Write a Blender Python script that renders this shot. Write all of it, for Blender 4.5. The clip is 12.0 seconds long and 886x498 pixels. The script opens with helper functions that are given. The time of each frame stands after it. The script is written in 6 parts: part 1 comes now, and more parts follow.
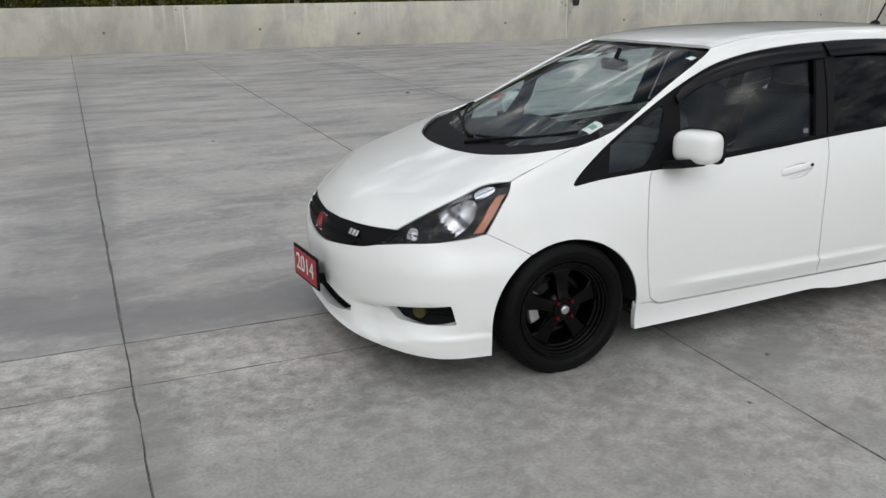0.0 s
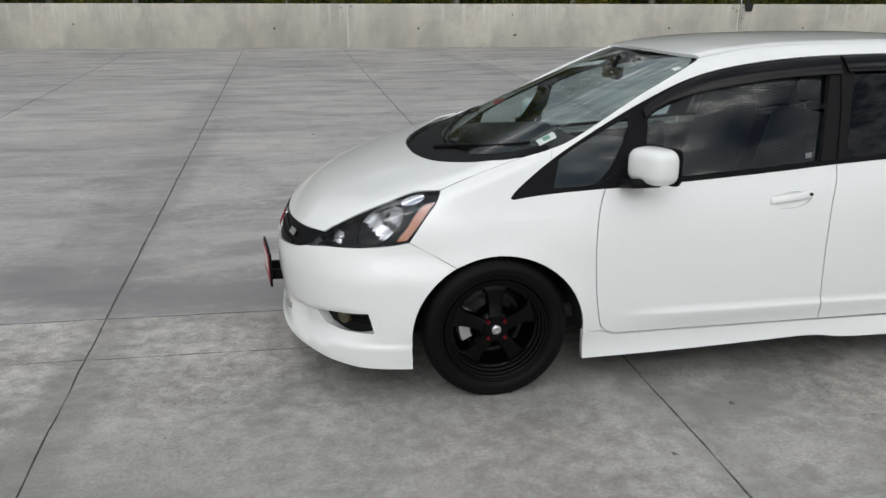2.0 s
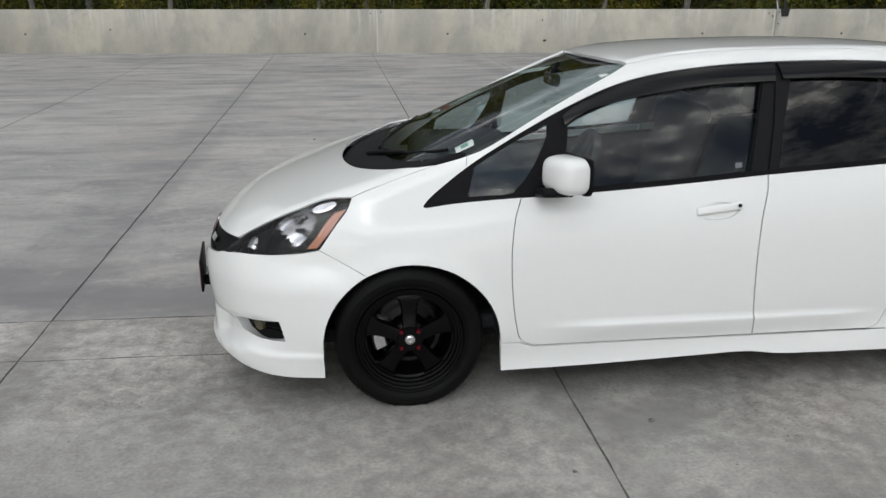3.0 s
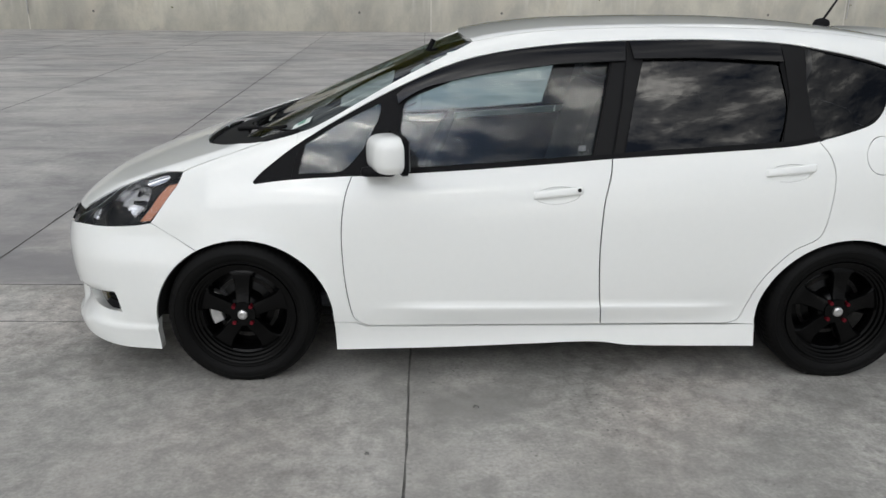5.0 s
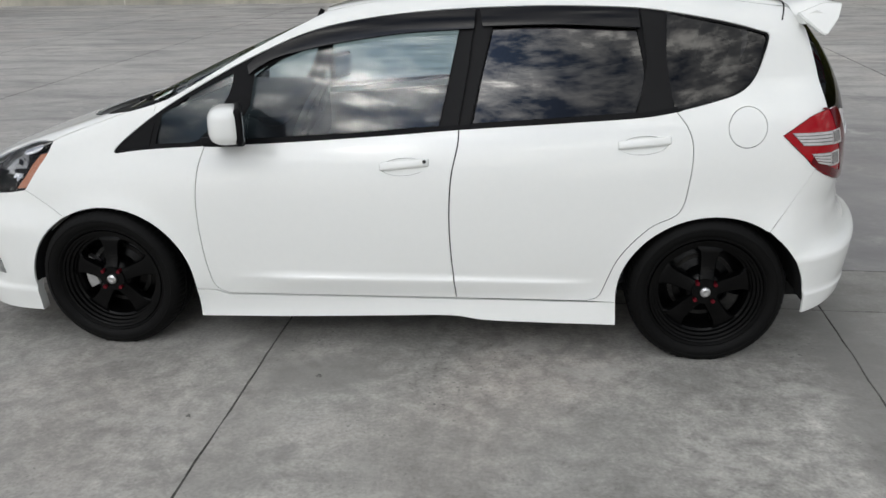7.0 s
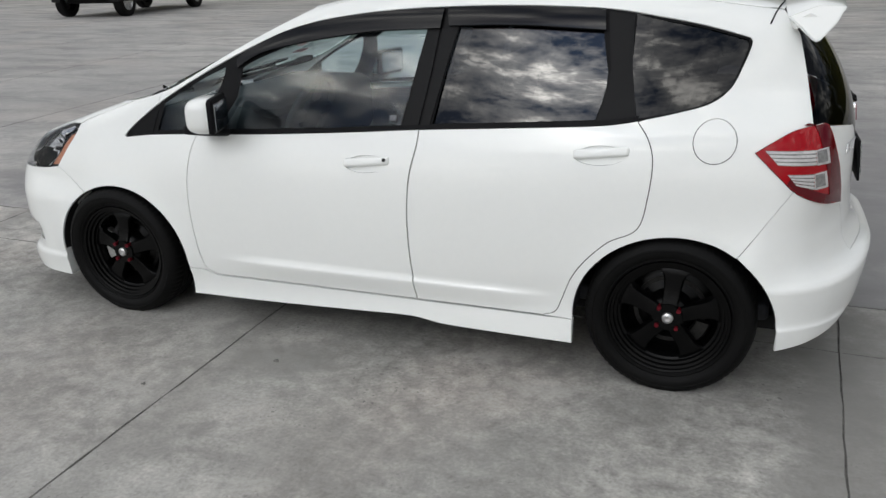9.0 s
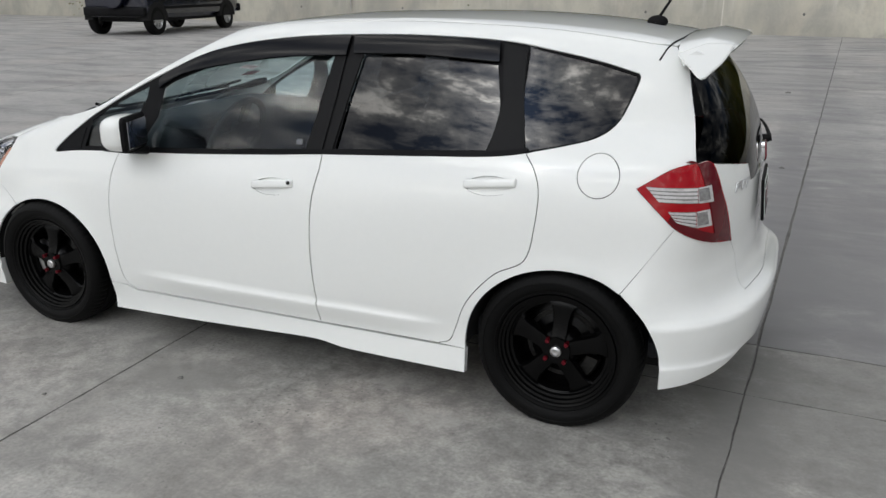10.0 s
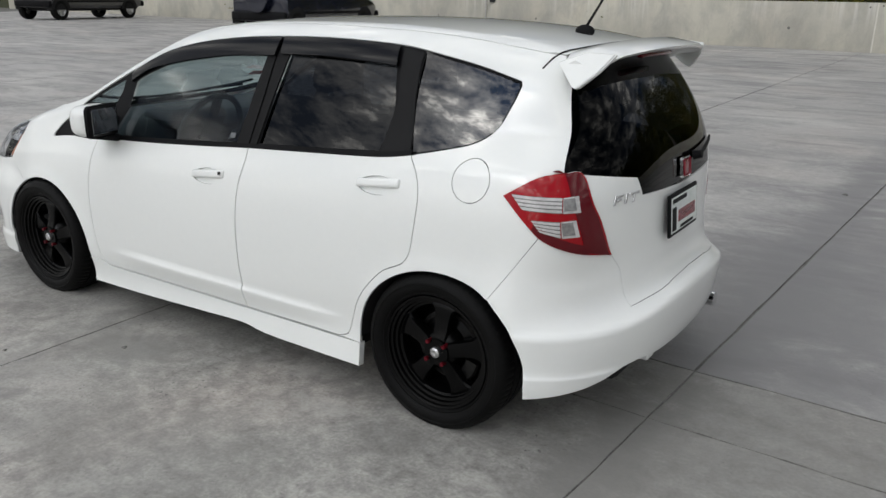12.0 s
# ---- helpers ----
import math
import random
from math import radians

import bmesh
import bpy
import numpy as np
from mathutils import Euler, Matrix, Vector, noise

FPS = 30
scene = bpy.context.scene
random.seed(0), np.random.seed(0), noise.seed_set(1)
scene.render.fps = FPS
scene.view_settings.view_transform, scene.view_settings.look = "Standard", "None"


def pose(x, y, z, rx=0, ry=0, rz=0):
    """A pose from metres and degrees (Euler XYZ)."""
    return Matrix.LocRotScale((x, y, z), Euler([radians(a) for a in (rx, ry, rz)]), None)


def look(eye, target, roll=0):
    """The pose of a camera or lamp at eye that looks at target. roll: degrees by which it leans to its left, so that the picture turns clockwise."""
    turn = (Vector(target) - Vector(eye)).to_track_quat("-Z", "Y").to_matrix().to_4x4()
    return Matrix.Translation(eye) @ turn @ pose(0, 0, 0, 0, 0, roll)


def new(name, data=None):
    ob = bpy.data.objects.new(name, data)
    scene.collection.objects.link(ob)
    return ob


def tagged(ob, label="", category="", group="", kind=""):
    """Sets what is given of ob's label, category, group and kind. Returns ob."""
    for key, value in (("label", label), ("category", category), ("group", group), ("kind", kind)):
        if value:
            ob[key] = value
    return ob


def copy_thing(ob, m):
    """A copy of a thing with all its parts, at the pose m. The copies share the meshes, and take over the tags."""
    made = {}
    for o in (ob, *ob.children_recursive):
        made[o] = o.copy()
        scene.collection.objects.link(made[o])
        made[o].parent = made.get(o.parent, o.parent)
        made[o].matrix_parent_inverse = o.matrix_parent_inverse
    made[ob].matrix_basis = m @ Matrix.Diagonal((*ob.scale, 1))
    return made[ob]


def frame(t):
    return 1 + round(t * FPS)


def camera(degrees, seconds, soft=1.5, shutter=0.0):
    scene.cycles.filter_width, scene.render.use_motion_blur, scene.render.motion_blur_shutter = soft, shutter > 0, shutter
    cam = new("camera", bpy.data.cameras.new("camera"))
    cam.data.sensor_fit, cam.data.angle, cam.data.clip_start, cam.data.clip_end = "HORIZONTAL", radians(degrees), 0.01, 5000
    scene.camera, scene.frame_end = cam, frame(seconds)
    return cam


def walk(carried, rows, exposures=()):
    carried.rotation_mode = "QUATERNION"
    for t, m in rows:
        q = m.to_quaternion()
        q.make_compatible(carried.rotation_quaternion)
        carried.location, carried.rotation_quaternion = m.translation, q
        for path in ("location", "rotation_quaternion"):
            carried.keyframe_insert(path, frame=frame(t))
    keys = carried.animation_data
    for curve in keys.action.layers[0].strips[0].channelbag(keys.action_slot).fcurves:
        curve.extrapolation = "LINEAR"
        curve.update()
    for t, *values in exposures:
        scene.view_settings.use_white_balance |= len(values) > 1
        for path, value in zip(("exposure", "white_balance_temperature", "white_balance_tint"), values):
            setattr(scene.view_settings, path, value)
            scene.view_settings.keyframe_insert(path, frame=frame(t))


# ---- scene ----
cam = camera(58.0, 12.0)
PATH = [
    (0, (-1.745, -2.899, 1.631), (-1.026, -1.132, 1.03), -0.9),
    (0.5, (-1.513, -2.939, 1.648), (-0.913, -1.116, 1.086), -0.9),
    (1, (-1.246, -3.029, 1.643), (-0.76, -1.165, 1.107), -0.4),
    (1.5, (-1.015, -3.085, 1.639), (-0.649, -1.202, 1.075), -0.8),
    (2, (-0.743, -3.058, 1.616), (-0.422, -1.176, 1.022), 0.1),
    (2.5, (-0.485, -3.055, 1.622), (-0.189, -1.169, 1.026), -0.3),
    (2.7, (-0.375, -3.074, 1.62), (-0.112, -1.178, 1.039), -0.4),
    (4.3, (0.408, -3.093, 1.606), (0.541, -1.19, 1.004), 1.1),
    (4.5, (0.505, -3.092, 1.605), (0.617, -1.186, 1.01), 0.0),
    (5, (0.777, -3.12, 1.6), (0.811, -1.221, 0.973), 0.2),
    (5.5, (1.028, -3.1, 1.577), (1.054, -1.208, 0.929), -0.3),
    (6, (1.319, -3.029, 1.576), (1.3, -1.15, 0.892), -1.8),
    (6.5, (1.562, -3.042, 1.579), (1.511, -1.154, 0.92), -2.9),
    (7, (1.796, -3.068, 1.587), (1.581, -1.203, 0.896), -1.2),
    (7.2, (1.863, -3.066, 1.592), (1.626, -1.198, 0.919), -0.7),
    (8.8, (2.598, -2.833, 1.587), (1.972, -1.058, 0.911), -2.0),
    (9, (2.685, -2.824, 1.576), (2.016, -1.069, 0.886), -1.5),
    (9.5, (2.903, -2.756, 1.535), (2.233, -0.982, 0.9), -0.0),
    (10, (3.166, -2.641, 1.576), (2.421, -0.895, 0.947), 0.0),
    (10.5, (3.436, -2.596, 1.577), (2.578, -0.911, 0.925), -0.2),
    (11, (3.634, -2.543, 1.57), (2.721, -0.895, 0.898), 0.3),
    (11.5, (3.802, -2.396, 1.567), (2.823, -0.774, 0.925), 0.5),
    (12, (4.019, -2.272, 1.567), (2.965, -0.685, 0.958), 0.9),
]
walk(cam, [(t, look(eye, target, roll)) for t, eye, target, roll in PATH])

# ---------------------------------------------------------------- sky and light
world = bpy.data.worlds.new("sky")
scene.world = world
world.use_nodes = True
wn, wl = world.node_tree.nodes, world.node_tree.links
wn.clear()
sky = wn.new("ShaderNodeTexSky")
sky.sky_type, sky.sun_disc = "NISHITA", False
sky.sun_elevation, sky.sun_rotation = radians(34), radians(193)
coord = wn.new("ShaderNodeTexCoord")
stretch = wn.new("ShaderNodeMapping")
stretch.inputs["Scale"].default_value = (1.0, 1.0, 3.0)
stretch.inputs["Location"].default_value = (0.11, 0.0, 0.0)
cloud = wn.new("ShaderNodeTexNoise")
cloud.inputs["Scale"].default_value, cloud.inputs["Detail"].default_value, cloud.inputs["Roughness"].default_value = 5.4, 12.0, 0.66
cloud.inputs["Distortion"].default_value = 0.15
shade = wn.new("ShaderNodeValToRGB")
shade.color_ramp.elements[0].position, shade.color_ramp.elements[0].color = 0.40, (0.040, 0.072, 0.140, 1)
shade.color_ramp.elements[1].position, shade.color_ramp.elements[1].color = 0.66, (3.03, 2.97, 2.80, 1)
mid = shade.color_ramp.elements.new(0.55)
mid.color = (0.715, 0.72, 0.725, 1)
SKY_STRENGTH, CLOUD_STRENGTH = 0.10, 1.07
air, veil, both, out = wn.new("ShaderNodeBackground"), wn.new("ShaderNodeBackground"), wn.new("ShaderNodeMixShader"), wn.new("ShaderNodeOutputWorld")
air.inputs["Strength"].default_value, veil.inputs["Strength"].default_value = SKY_STRENGTH, CLOUD_STRENGTH
both.inputs[0].default_value = 0.88
wl.new(coord.outputs["Generated"], stretch.inputs[0])
wl.new(stretch.outputs[0], cloud.inputs["Vector"])
wl.new(cloud.outputs["Fac"], shade.inputs[0])
SUN_WAY = Vector((-0.19, -0.81, 0.56)).normalized()
near_sun, tight, wide, g1, g2, glow, lit = (wn.new(k) for k in ("ShaderNodeVectorMath", "ShaderNodeMath", "ShaderNodeMath", "ShaderNodeMath", "ShaderNodeMath", "ShaderNodeMath", "ShaderNodeMix"))
near_sun.operation = "DOT_PRODUCT"
near_sun.inputs[1].default_value = SUN_WAY
wl.new(coord.outputs["Generated"], near_sun.inputs[0])
pos = wn.new("ShaderNodeMath")
pos.operation = "MAXIMUM"
pos.inputs[1].default_value = 0.0
wl.new(near_sun.outputs["Value"], pos.inputs[0])
for node, power in ((tight, 60.0), (wide, 6.0)):
    node.operation = "POWER"
    node.inputs[1].default_value = power
    wl.new(pos.outputs[0], node.inputs[0])
g1.operation, g2.operation, glow.operation = "MULTIPLY_ADD", "MULTIPLY_ADD", "ADD"
g1.inputs[1].default_value = 8.5
g2.inputs[1].default_value, g2.inputs[2].default_value = 1.6, 0.0
glow.inputs[1].default_value = 0.0
# an overcast sky is brightest overhead
split, climb = wn.new("ShaderNodeSeparateXYZ"), wn.new("ShaderNodeMapRange")
climb.inputs["To Min"].default_value, climb.inputs["To Max"].default_value = 0.40, 1.36
wl.new(coord.outputs["Generated"], split.inputs[0])
wl.new(split.outputs[2], climb.inputs["Value"])
wl.new(climb.outputs[0], g1.inputs[2])
wl.new(tight.outputs[0], g1.inputs[0])
wl.new(wide.outputs[0], g2.inputs[0])
wl.new(g1.outputs[0], glow.inputs[0])
wl.new(g2.outputs[0], glow.inputs[1])
lit.data_type, lit.blend_type = "RGBA", "MULTIPLY"
lit.inputs[0].default_value = 1.0
wl.new(shade.outputs[0], lit.inputs[6])
wl.new(glow.outputs[0], lit.inputs[7])
wl.new(lit.outputs[2], veil.inputs[0])
wl.new(sky.outputs[0], air.inputs[0])
wl.new(air.outputs[0], both.inputs[1])
wl.new(veil.outputs[0], both.inputs[2])
wl.new(both.outputs[0], out.inputs[0])

sun = new("sun", bpy.data.lights.new("sun", "SUN"))
sun.data.energy, sun.data.angle, sun.data.color = 0.30, radians(160), (1.0, 0.97, 0.92)
sun.matrix_world = look((-1.9, -8.1, 5.6), (0, 0, 0))

# ---------------------------------------------------------------- materials


def material(name, colour, rough=0.5, metal=0.0, coat=0.0, coat_rough=0.03, ior=1.45, spec=0.5):
    m = bpy.data.materials.new(name)
    m.use_nodes = True
    b = m.node_tree.nodes["Principled BSDF"]
    b.inputs["Base Color"].default_value = (*colour, 1)
    b.inputs["Roughness"].default_value, b.inputs["Metallic"].default_value = rough, metal
    b.inputs["Coat Weight"].default_value, b.inputs["Coat Roughness"].default_value = coat, coat_rough
    b.inputs["IOR"].default_value = ior
    b.inputs["Specular IOR Level"].default_value = spec
    return m


def vary(m, low, high, scale, fine, rough=None, bump=0.0, space="Object", stretch_by=(1, 1, 1), per_piece=0.0, detail=6.0):
    """Two scales of noise between two colours, with a little relief and a roughness that follows."""
    n, l = m.node_tree.nodes, m.node_tree.links
    b = n["Principled BSDF"]
    tc, mp = n.new("ShaderNodeTexCoord"), n.new("ShaderNodeMapping")
    mp.inputs["Scale"].default_value = stretch_by
    l.new(tc.outputs[space], mp.inputs[0])
    big, small = n.new("ShaderNodeTexNoise"), n.new("ShaderNodeTexNoise")
    for tex, s in ((big, scale), (small, fine)):
        tex.inputs["Scale"].default_value, tex.inputs["Detail"].default_value, tex.inputs["Roughness"].default_value = s, detail, 0.6
        l.new(mp.outputs[0], tex.inputs["Vector"])
    add = n.new("ShaderNodeMath")
    add.operation = "MULTIPLY_ADD"
    add.inputs[1].default_value = 0.5
    half = n.new("ShaderNodeMath")
    half.operation = "MULTIPLY"
    half.inputs[1].default_value = 0.5
    l.new(small.outputs["Fac"], half.inputs[0])
    l.new(big.outputs["Fac"], add.inputs[0])
    l.new(half.outputs[0], add.inputs[2])
    cr = n.new("ShaderNodeValToRGB")
    cr.color_ramp.elements[0].position, cr.color_ramp.elements[0].color = 0.36, (*low, 1)
    cr.color_ramp.elements[1].position, cr.color_ramp.elements[1].color = 0.64, (*high, 1)
    l.new(add.outputs[0], cr.inputs[0])
    last = cr.outputs[0]
    if per_piece:
        info, hsv, mr = n.new("ShaderNodeObjectInfo"), n.new("ShaderNodeHueSaturation"), n.new("ShaderNodeMapRange")
        mr.inputs["To Min"].default_value, mr.inputs["To Max"].default_value = 1 - per_piece, 1 + per_piece
        l.new(info.outputs["Random"], mr.inputs["Value"])
        l.new(mr.outputs[0], hsv.inputs["Value"])
        l.new(last, hsv.inputs["Color"])
        last = hsv.outputs[0]
    l.new(last, b.inputs["Base Color"])
    if rough:
        mr = n.new("ShaderNodeMapRange")
        mr.inputs["To Min"].default_value, mr.inputs["To Max"].default_value = rough
        l.new(add.outputs[0], mr.inputs["Value"])
        l.new(mr.outputs[0], b.inputs["Roughness"])
    if bump:
        bp = n.new("ShaderNodeBump")
        bp.inputs["Strength"].default_value, bp.inputs["Distance"].default_value = bump, 0.01
        l.new(small.outputs["Fac"], bp.inputs["Height"])
        l.new(bp.outputs[0], b.inputs["Normal"])
    return m


def glass(name, tint, clear, rough=0.0, ior=1.42, least=0.0):
    """Thin automotive glass: a tinted see-through sheet under a glossy face."""
    m = bpy.data.materials.new(name)
    m.use_nodes = True
    n, l = m.node_tree.nodes, m.node_tree.links
    n.clear()
    o, mix, tr, gl, fr, mr, pw = (n.new("ShaderNode" + k) for k in ("OutputMaterial", "MixShader", "BsdfTransparent", "BsdfGlossy", "LayerWeight", "MapRange", "Math"))
    tr.inputs[0].default_value = (*[c * clear for c in tint], 1)
    gl.inputs["Roughness"].default_value = rough
    fr.inputs["Blend"].default_value = 0.5
    pw.operation, pw.inputs[1].default_value = "POWER", 5.0
    mr.inputs["To Min"].default_value, mr.inputs["To Max"].default_value = ((ior - 1) / (ior + 1)) ** 2 + least, 1.0
    l.new(fr.outputs["Facing"], pw.inputs[0])
    l.new(pw.outputs[0], mr.inputs["Value"])
    l.new(mr.outputs[0], mix.inputs[0])
    l.new(tr.outputs[0], mix.inputs[1])
    l.new(gl.outputs[0], mix.inputs[2])
    l.new(mix.outputs[0], o.inputs[0])
    return m


PAINT = vary(material("white_paint", (0.85, 0.85, 0.84), 0.35, coat=0.95, coat_rough=0.05), (0.848, 0.862, 0.838), (0.862, 0.874, 0.850), 1.2, 40, detail=2)
BLACK = vary(material("black_trim", (0.02, 0.02, 0.02), 0.45, spec=0.08), (0.006, 0.006, 0.0065), (0.012, 0.012, 0.013), 4, 300, (0.4, 0.6))
PILLAR = vary(material("grey_pillar_film", (0.02, 0.02, 0.02), 0.5, spec=0.14), (0.007, 0.007, 0.0075), (0.012, 0.012, 0.0125), 3, 400, (0.42, 0.58))
DARK = material("shadow_black", (0.008, 0.008, 0.008), 0.9)
VISOR = material("smoked_visor", (0.004, 0.004, 0.005), 0.12, spec=0.30)
RUBBER = vary(material("tyre_rubber", (0.018, 0.018, 0.018), 0.6, spec=0.14), (0.0022, 0.0022, 0.0024), (0.005, 0.005, 0.0048), 6, 120, (0.45, 0.65), 0.2)
RIM = vary(material("black_rim", (0.01, 0.01, 0.01), 0.3, spec=0.18), (0.0008, 0.0008, 0.0009), (0.0018, 0.0018, 0.0019), 8, 150, (0.18, 0.30))
STEEL = vary(material("brushed_steel", (0.6, 0.6, 0.6), 0.3, 1.0), (0.45, 0.45, 0.45), (0.7, 0.7, 0.7), 20, 200, (0.2, 0.45))
IRON = vary(material("brake_iron", (0.25, 0.25, 0.25), 0.5, 1.0), (0.02, 0.02, 0.02), (0.05, 0.049, 0.047), 20, 90, (0.35, 0.6))
CHROME = material("chrome", (0.85, 0.85, 0.86), 0.06, 1.0)
RED_NUT = material("red_anodised", (0.14, 0.006, 0.014), 0.35, 0.6)
RED_LENS = material("red_lens", (0.33, 0.001, 0.006), 0.14, coat=0.45, coat_rough=0.03, spec=0.2)
DEEP_RED = material("deep_red_lens", (0.10, 0.001, 0.005), 0.14, coat=0.45, coat_rough=0.03, spec=0.2)
AMBER = material("amber_lens", (0.50, 0.20, 0.11), 0.2, coat=0.6)
CLEAR_LENS = glass("clear_lens", (0.97, 0.98, 1.0), 0.96)
SHIELD = glass("windshield_glass", (0.84, 0.93, 0.92), 0.88, ior=1.42)
DOOR_GLASS = glass("door_glass", (0.80, 0.93, 0.95), 0.92, ior=1.5, least=0.014)
TINTED = glass("tinted_glass", (0.6, 0.62, 0.70), 0.06, ior=1.5, least=0.004)
REAR_TINT = glass("rear_tinted_glass", (0.6, 0.66, 0.78), 0.05, ior=1.22)
RED_BADGE = material("red_badge", (0.20, 0.008, 0.02), 0.25, coat=0.5)
PLATE_RED = vary(material("plate_red", (0.35, 0.02, 0.03), 0.4), (0.30, 0.015, 0.025), (0.42, 0.03, 0.04), 10, 80)
PAPER = vary(material("sticker_white", (0.75, 0.78, 0.74), 0.5), (0.62, 0.68, 0.64), (0.8, 0.82, 0.8), 20, 120)
GREEN = material("sticker_green", (0.16, 0.36, 0.27), 0.5)
CABIN = vary(material("grey_cabin_plastic", (0.05, 0.05, 0.055), 0.7), (0.012, 0.013, 0.016), (0.022, 0.023, 0.027), 5, 60)
SEAT = vary(material("seat_cloth", (0.06, 0.06, 0.065), 0.9), (0.015, 0.016, 0.020), (0.03, 0.031, 0.036), 6, 45)
YELLOW = material("fog_yellow", (0.05, 0.04, 0.006), 0.15, coat=0.6)
MIRROR = material("mirror_glass", (0.38, 0.40, 0.43), 0.01, 1.0)
REFLECTOR = vary(material("satin_reflector", (0.8, 0.8, 0.8), 0.25, 0.9), (0.72, 0.72, 0.73), (0.9, 0.9, 0.9), 12, 60, (0.18, 0.34))

# ---------------------------------------------------------------- mesh helpers


def part(name, bm, mat, parent=None, label="", smooth=True):
    me = bpy.data.meshes.new(name)
    bm.to_mesh(me)
    bm.free()
    me.materials.append(mat)
    if smooth:
        me.set_sharp_from_angle(angle=radians(35))
    ob = new(name, me)
    ob.parent = parent
    return tagged(ob, label)


def raw(name, verts, faces, mat, parent=None, label="", normals=None):
    me = bpy.data.meshes.new(name)
    me.from_pydata([tuple(map(float, v)) for v in verts], [], faces)
    me.materials.append(mat)
    me.polygons.foreach_set("use_smooth", [True] * len(me.polygons))
    if normals is not None:
        me.normals_split_custom_set_from_vertices([tuple(map(float, v)) for v in normals])
    me.update()
    ob = new(name, me)
    ob.parent = parent
    return tagged(ob, label)


def box(bm, lo, hi, bevel=0.0, segments=2, m=None):
    made = bmesh.ops.create_cube(bm, size=1)["verts"]
    for v in made:
        v.co = Vector([lo[i] + (v.co[i] + 0.5) * (hi[i] - lo[i]) for i in range(3)])
    if bevel:
        edges = list({e for v in made for e in v.link_edges})
        made = bmesh.ops.bevel(bm, geom=edges, offset=bevel, segments=segments, affect="EDGES", profile=0.5)["verts"]
    if m is not None:
        bmesh.ops.transform(bm, matrix=m, verts=list({v for v in made if v.is_valid}))
    return bm


def rod(bm, a, b, r0, r1=None, n=12):
    a, b = Vector(a), Vector(b)
    q = (b - a).to_track_quat("Z", "Y").to_matrix().to_4x4()
    bmesh.ops.create_cone(bm, cap_ends=True, segments=n, radius1=r0, radius2=r0 if r1 is None else r1, depth=(b - a).length, matrix=Matrix.Translation((a + b) / 2) @ q)
    return bm


def tube(bm, pts, radii, n=8):
    """One continuous round bar through the points."""
    pts = [Vector(p) for p in pts]
    rings = []
    for i, p in enumerate(pts):
        d = (pts[min(i + 1, len(pts) - 1)] - pts[max(i - 1, 0)]).normalized()
        u = d.cross(Vector((0, 0, 1)) if abs(d.z) < 0.9 else Vector((1, 0, 0))).normalized()
        v = d.cross(u)
        r = radii[min(i, len(radii) - 1)]
        rings.append([bm.verts.new(p + (u * math.cos(a) + v * math.sin(a)) * r) for a in np.linspace(0, 2 * math.pi, n, endpoint=False)])
    for a, b in zip(rings[:-1], rings[1:]):
        for k in range(n):
            bm.faces.new((a[k], a[(k + 1) % n], b[(k + 1) % n], b[k]))
    bm.faces.new(rings[0])
    bm.faces.new(rings[-1][::-1])
    bmesh.ops.recalc_face_normals(bm, faces=bm.faces)
    return bm


def lathe(profile, n=72, notch=None):
    """Turn a profile of (radius, y) about the y axis. notch(i, k): what to take off the radius at ring point k and step i."""
    bm = bmesh.new()
    rings = []
    for i in range(n):
        t = 2 * math.pi * i / n
        ring = []
        for k, (r, y) in enumerate(profile):
            q = r - (notch(i, k) if notch else 0)
            ring.append(bm.verts.new((q * math.cos(t), y, q * math.sin(t))))
        rings.append(ring)
    for i in range(n):
        a, b = rings[i], rings[(i + 1) % n]
        for k in range(len(profile) - 1):
            bm.faces.new((a[k], b[k], b[k + 1], a[k + 1]))
    bmesh.ops.recalc_face_normals(bm, faces=bm.faces)
    return bm


def spline(pts, n=10):
    """Catmull-Rom through 2D points."""
    p = [np.array(q, float) for q in pts]
    p = [2 * p[0] - p[1]] + p + [2 * p[-1] - p[-2]]
    res = []
    for i in range(1, len(p) - 2):
        for k in range(n):
            t = k / n
            res.append(0.5 * (2 * p[i] + (p[i + 1] - p[i - 1]) * t + (2 * p[i - 1] - 5 * p[i] + 4 * p[i + 1] - p[i + 2]) * t**2 + (3 * p[i] - p[i - 1] - 3 * p[i + 1] + p[i + 2]) * t**3))
    res.append(p[-2])
    return [tuple(q) for q in res]

# ---------------------------------------------------------------- the white car: its outer form
# x runs from nose to tail (0 at the front axle), h is the half width, z the height
def curve(*pts):
    """Smooth curve through (x, y) knots, flat slopes limited so that it never overshoots."""
    xs = np.array([p[0] for p in pts], float)
    ys = np.array([p[1] for p in pts], float)
    d = np.diff(ys) / np.diff(xs)
    m = np.concatenate(([d[0]], (d[:-1] + d[1:]) / 2, [d[-1]]))
    for i in range(1, len(xs) - 1):
        if d[i - 1] * d[i] <= 0:
            m[i] = 0.0
        else:
            lim = 3 * min(abs(d[i - 1]), abs(d[i]))
            m[i] = max(-lim, min(lim, m[i]))

    def at(x):
        x = np.asarray(x, float)
        k = np.clip(np.searchsorted(xs, x) - 1, 0, len(xs) - 2)
        w = xs[k + 1] - xs[k]
        t = np.clip((x - xs[k]) / w, 0, 1)
        base = (2 * t**3 - 3 * t**2 + 1) * ys[k] + (t**3 - 2 * t**2 + t) * w * m[k] + (3 * t**2 - 2 * t**3) * ys[k + 1] + (t**3 - t**2) * w * m[k + 1]
        return base + np.where(x < xs[0], (x - xs[0]) * m[0], 0) + np.where(x > xs[-1], (x - xs[-1]) * m[-1], 0)
    return at


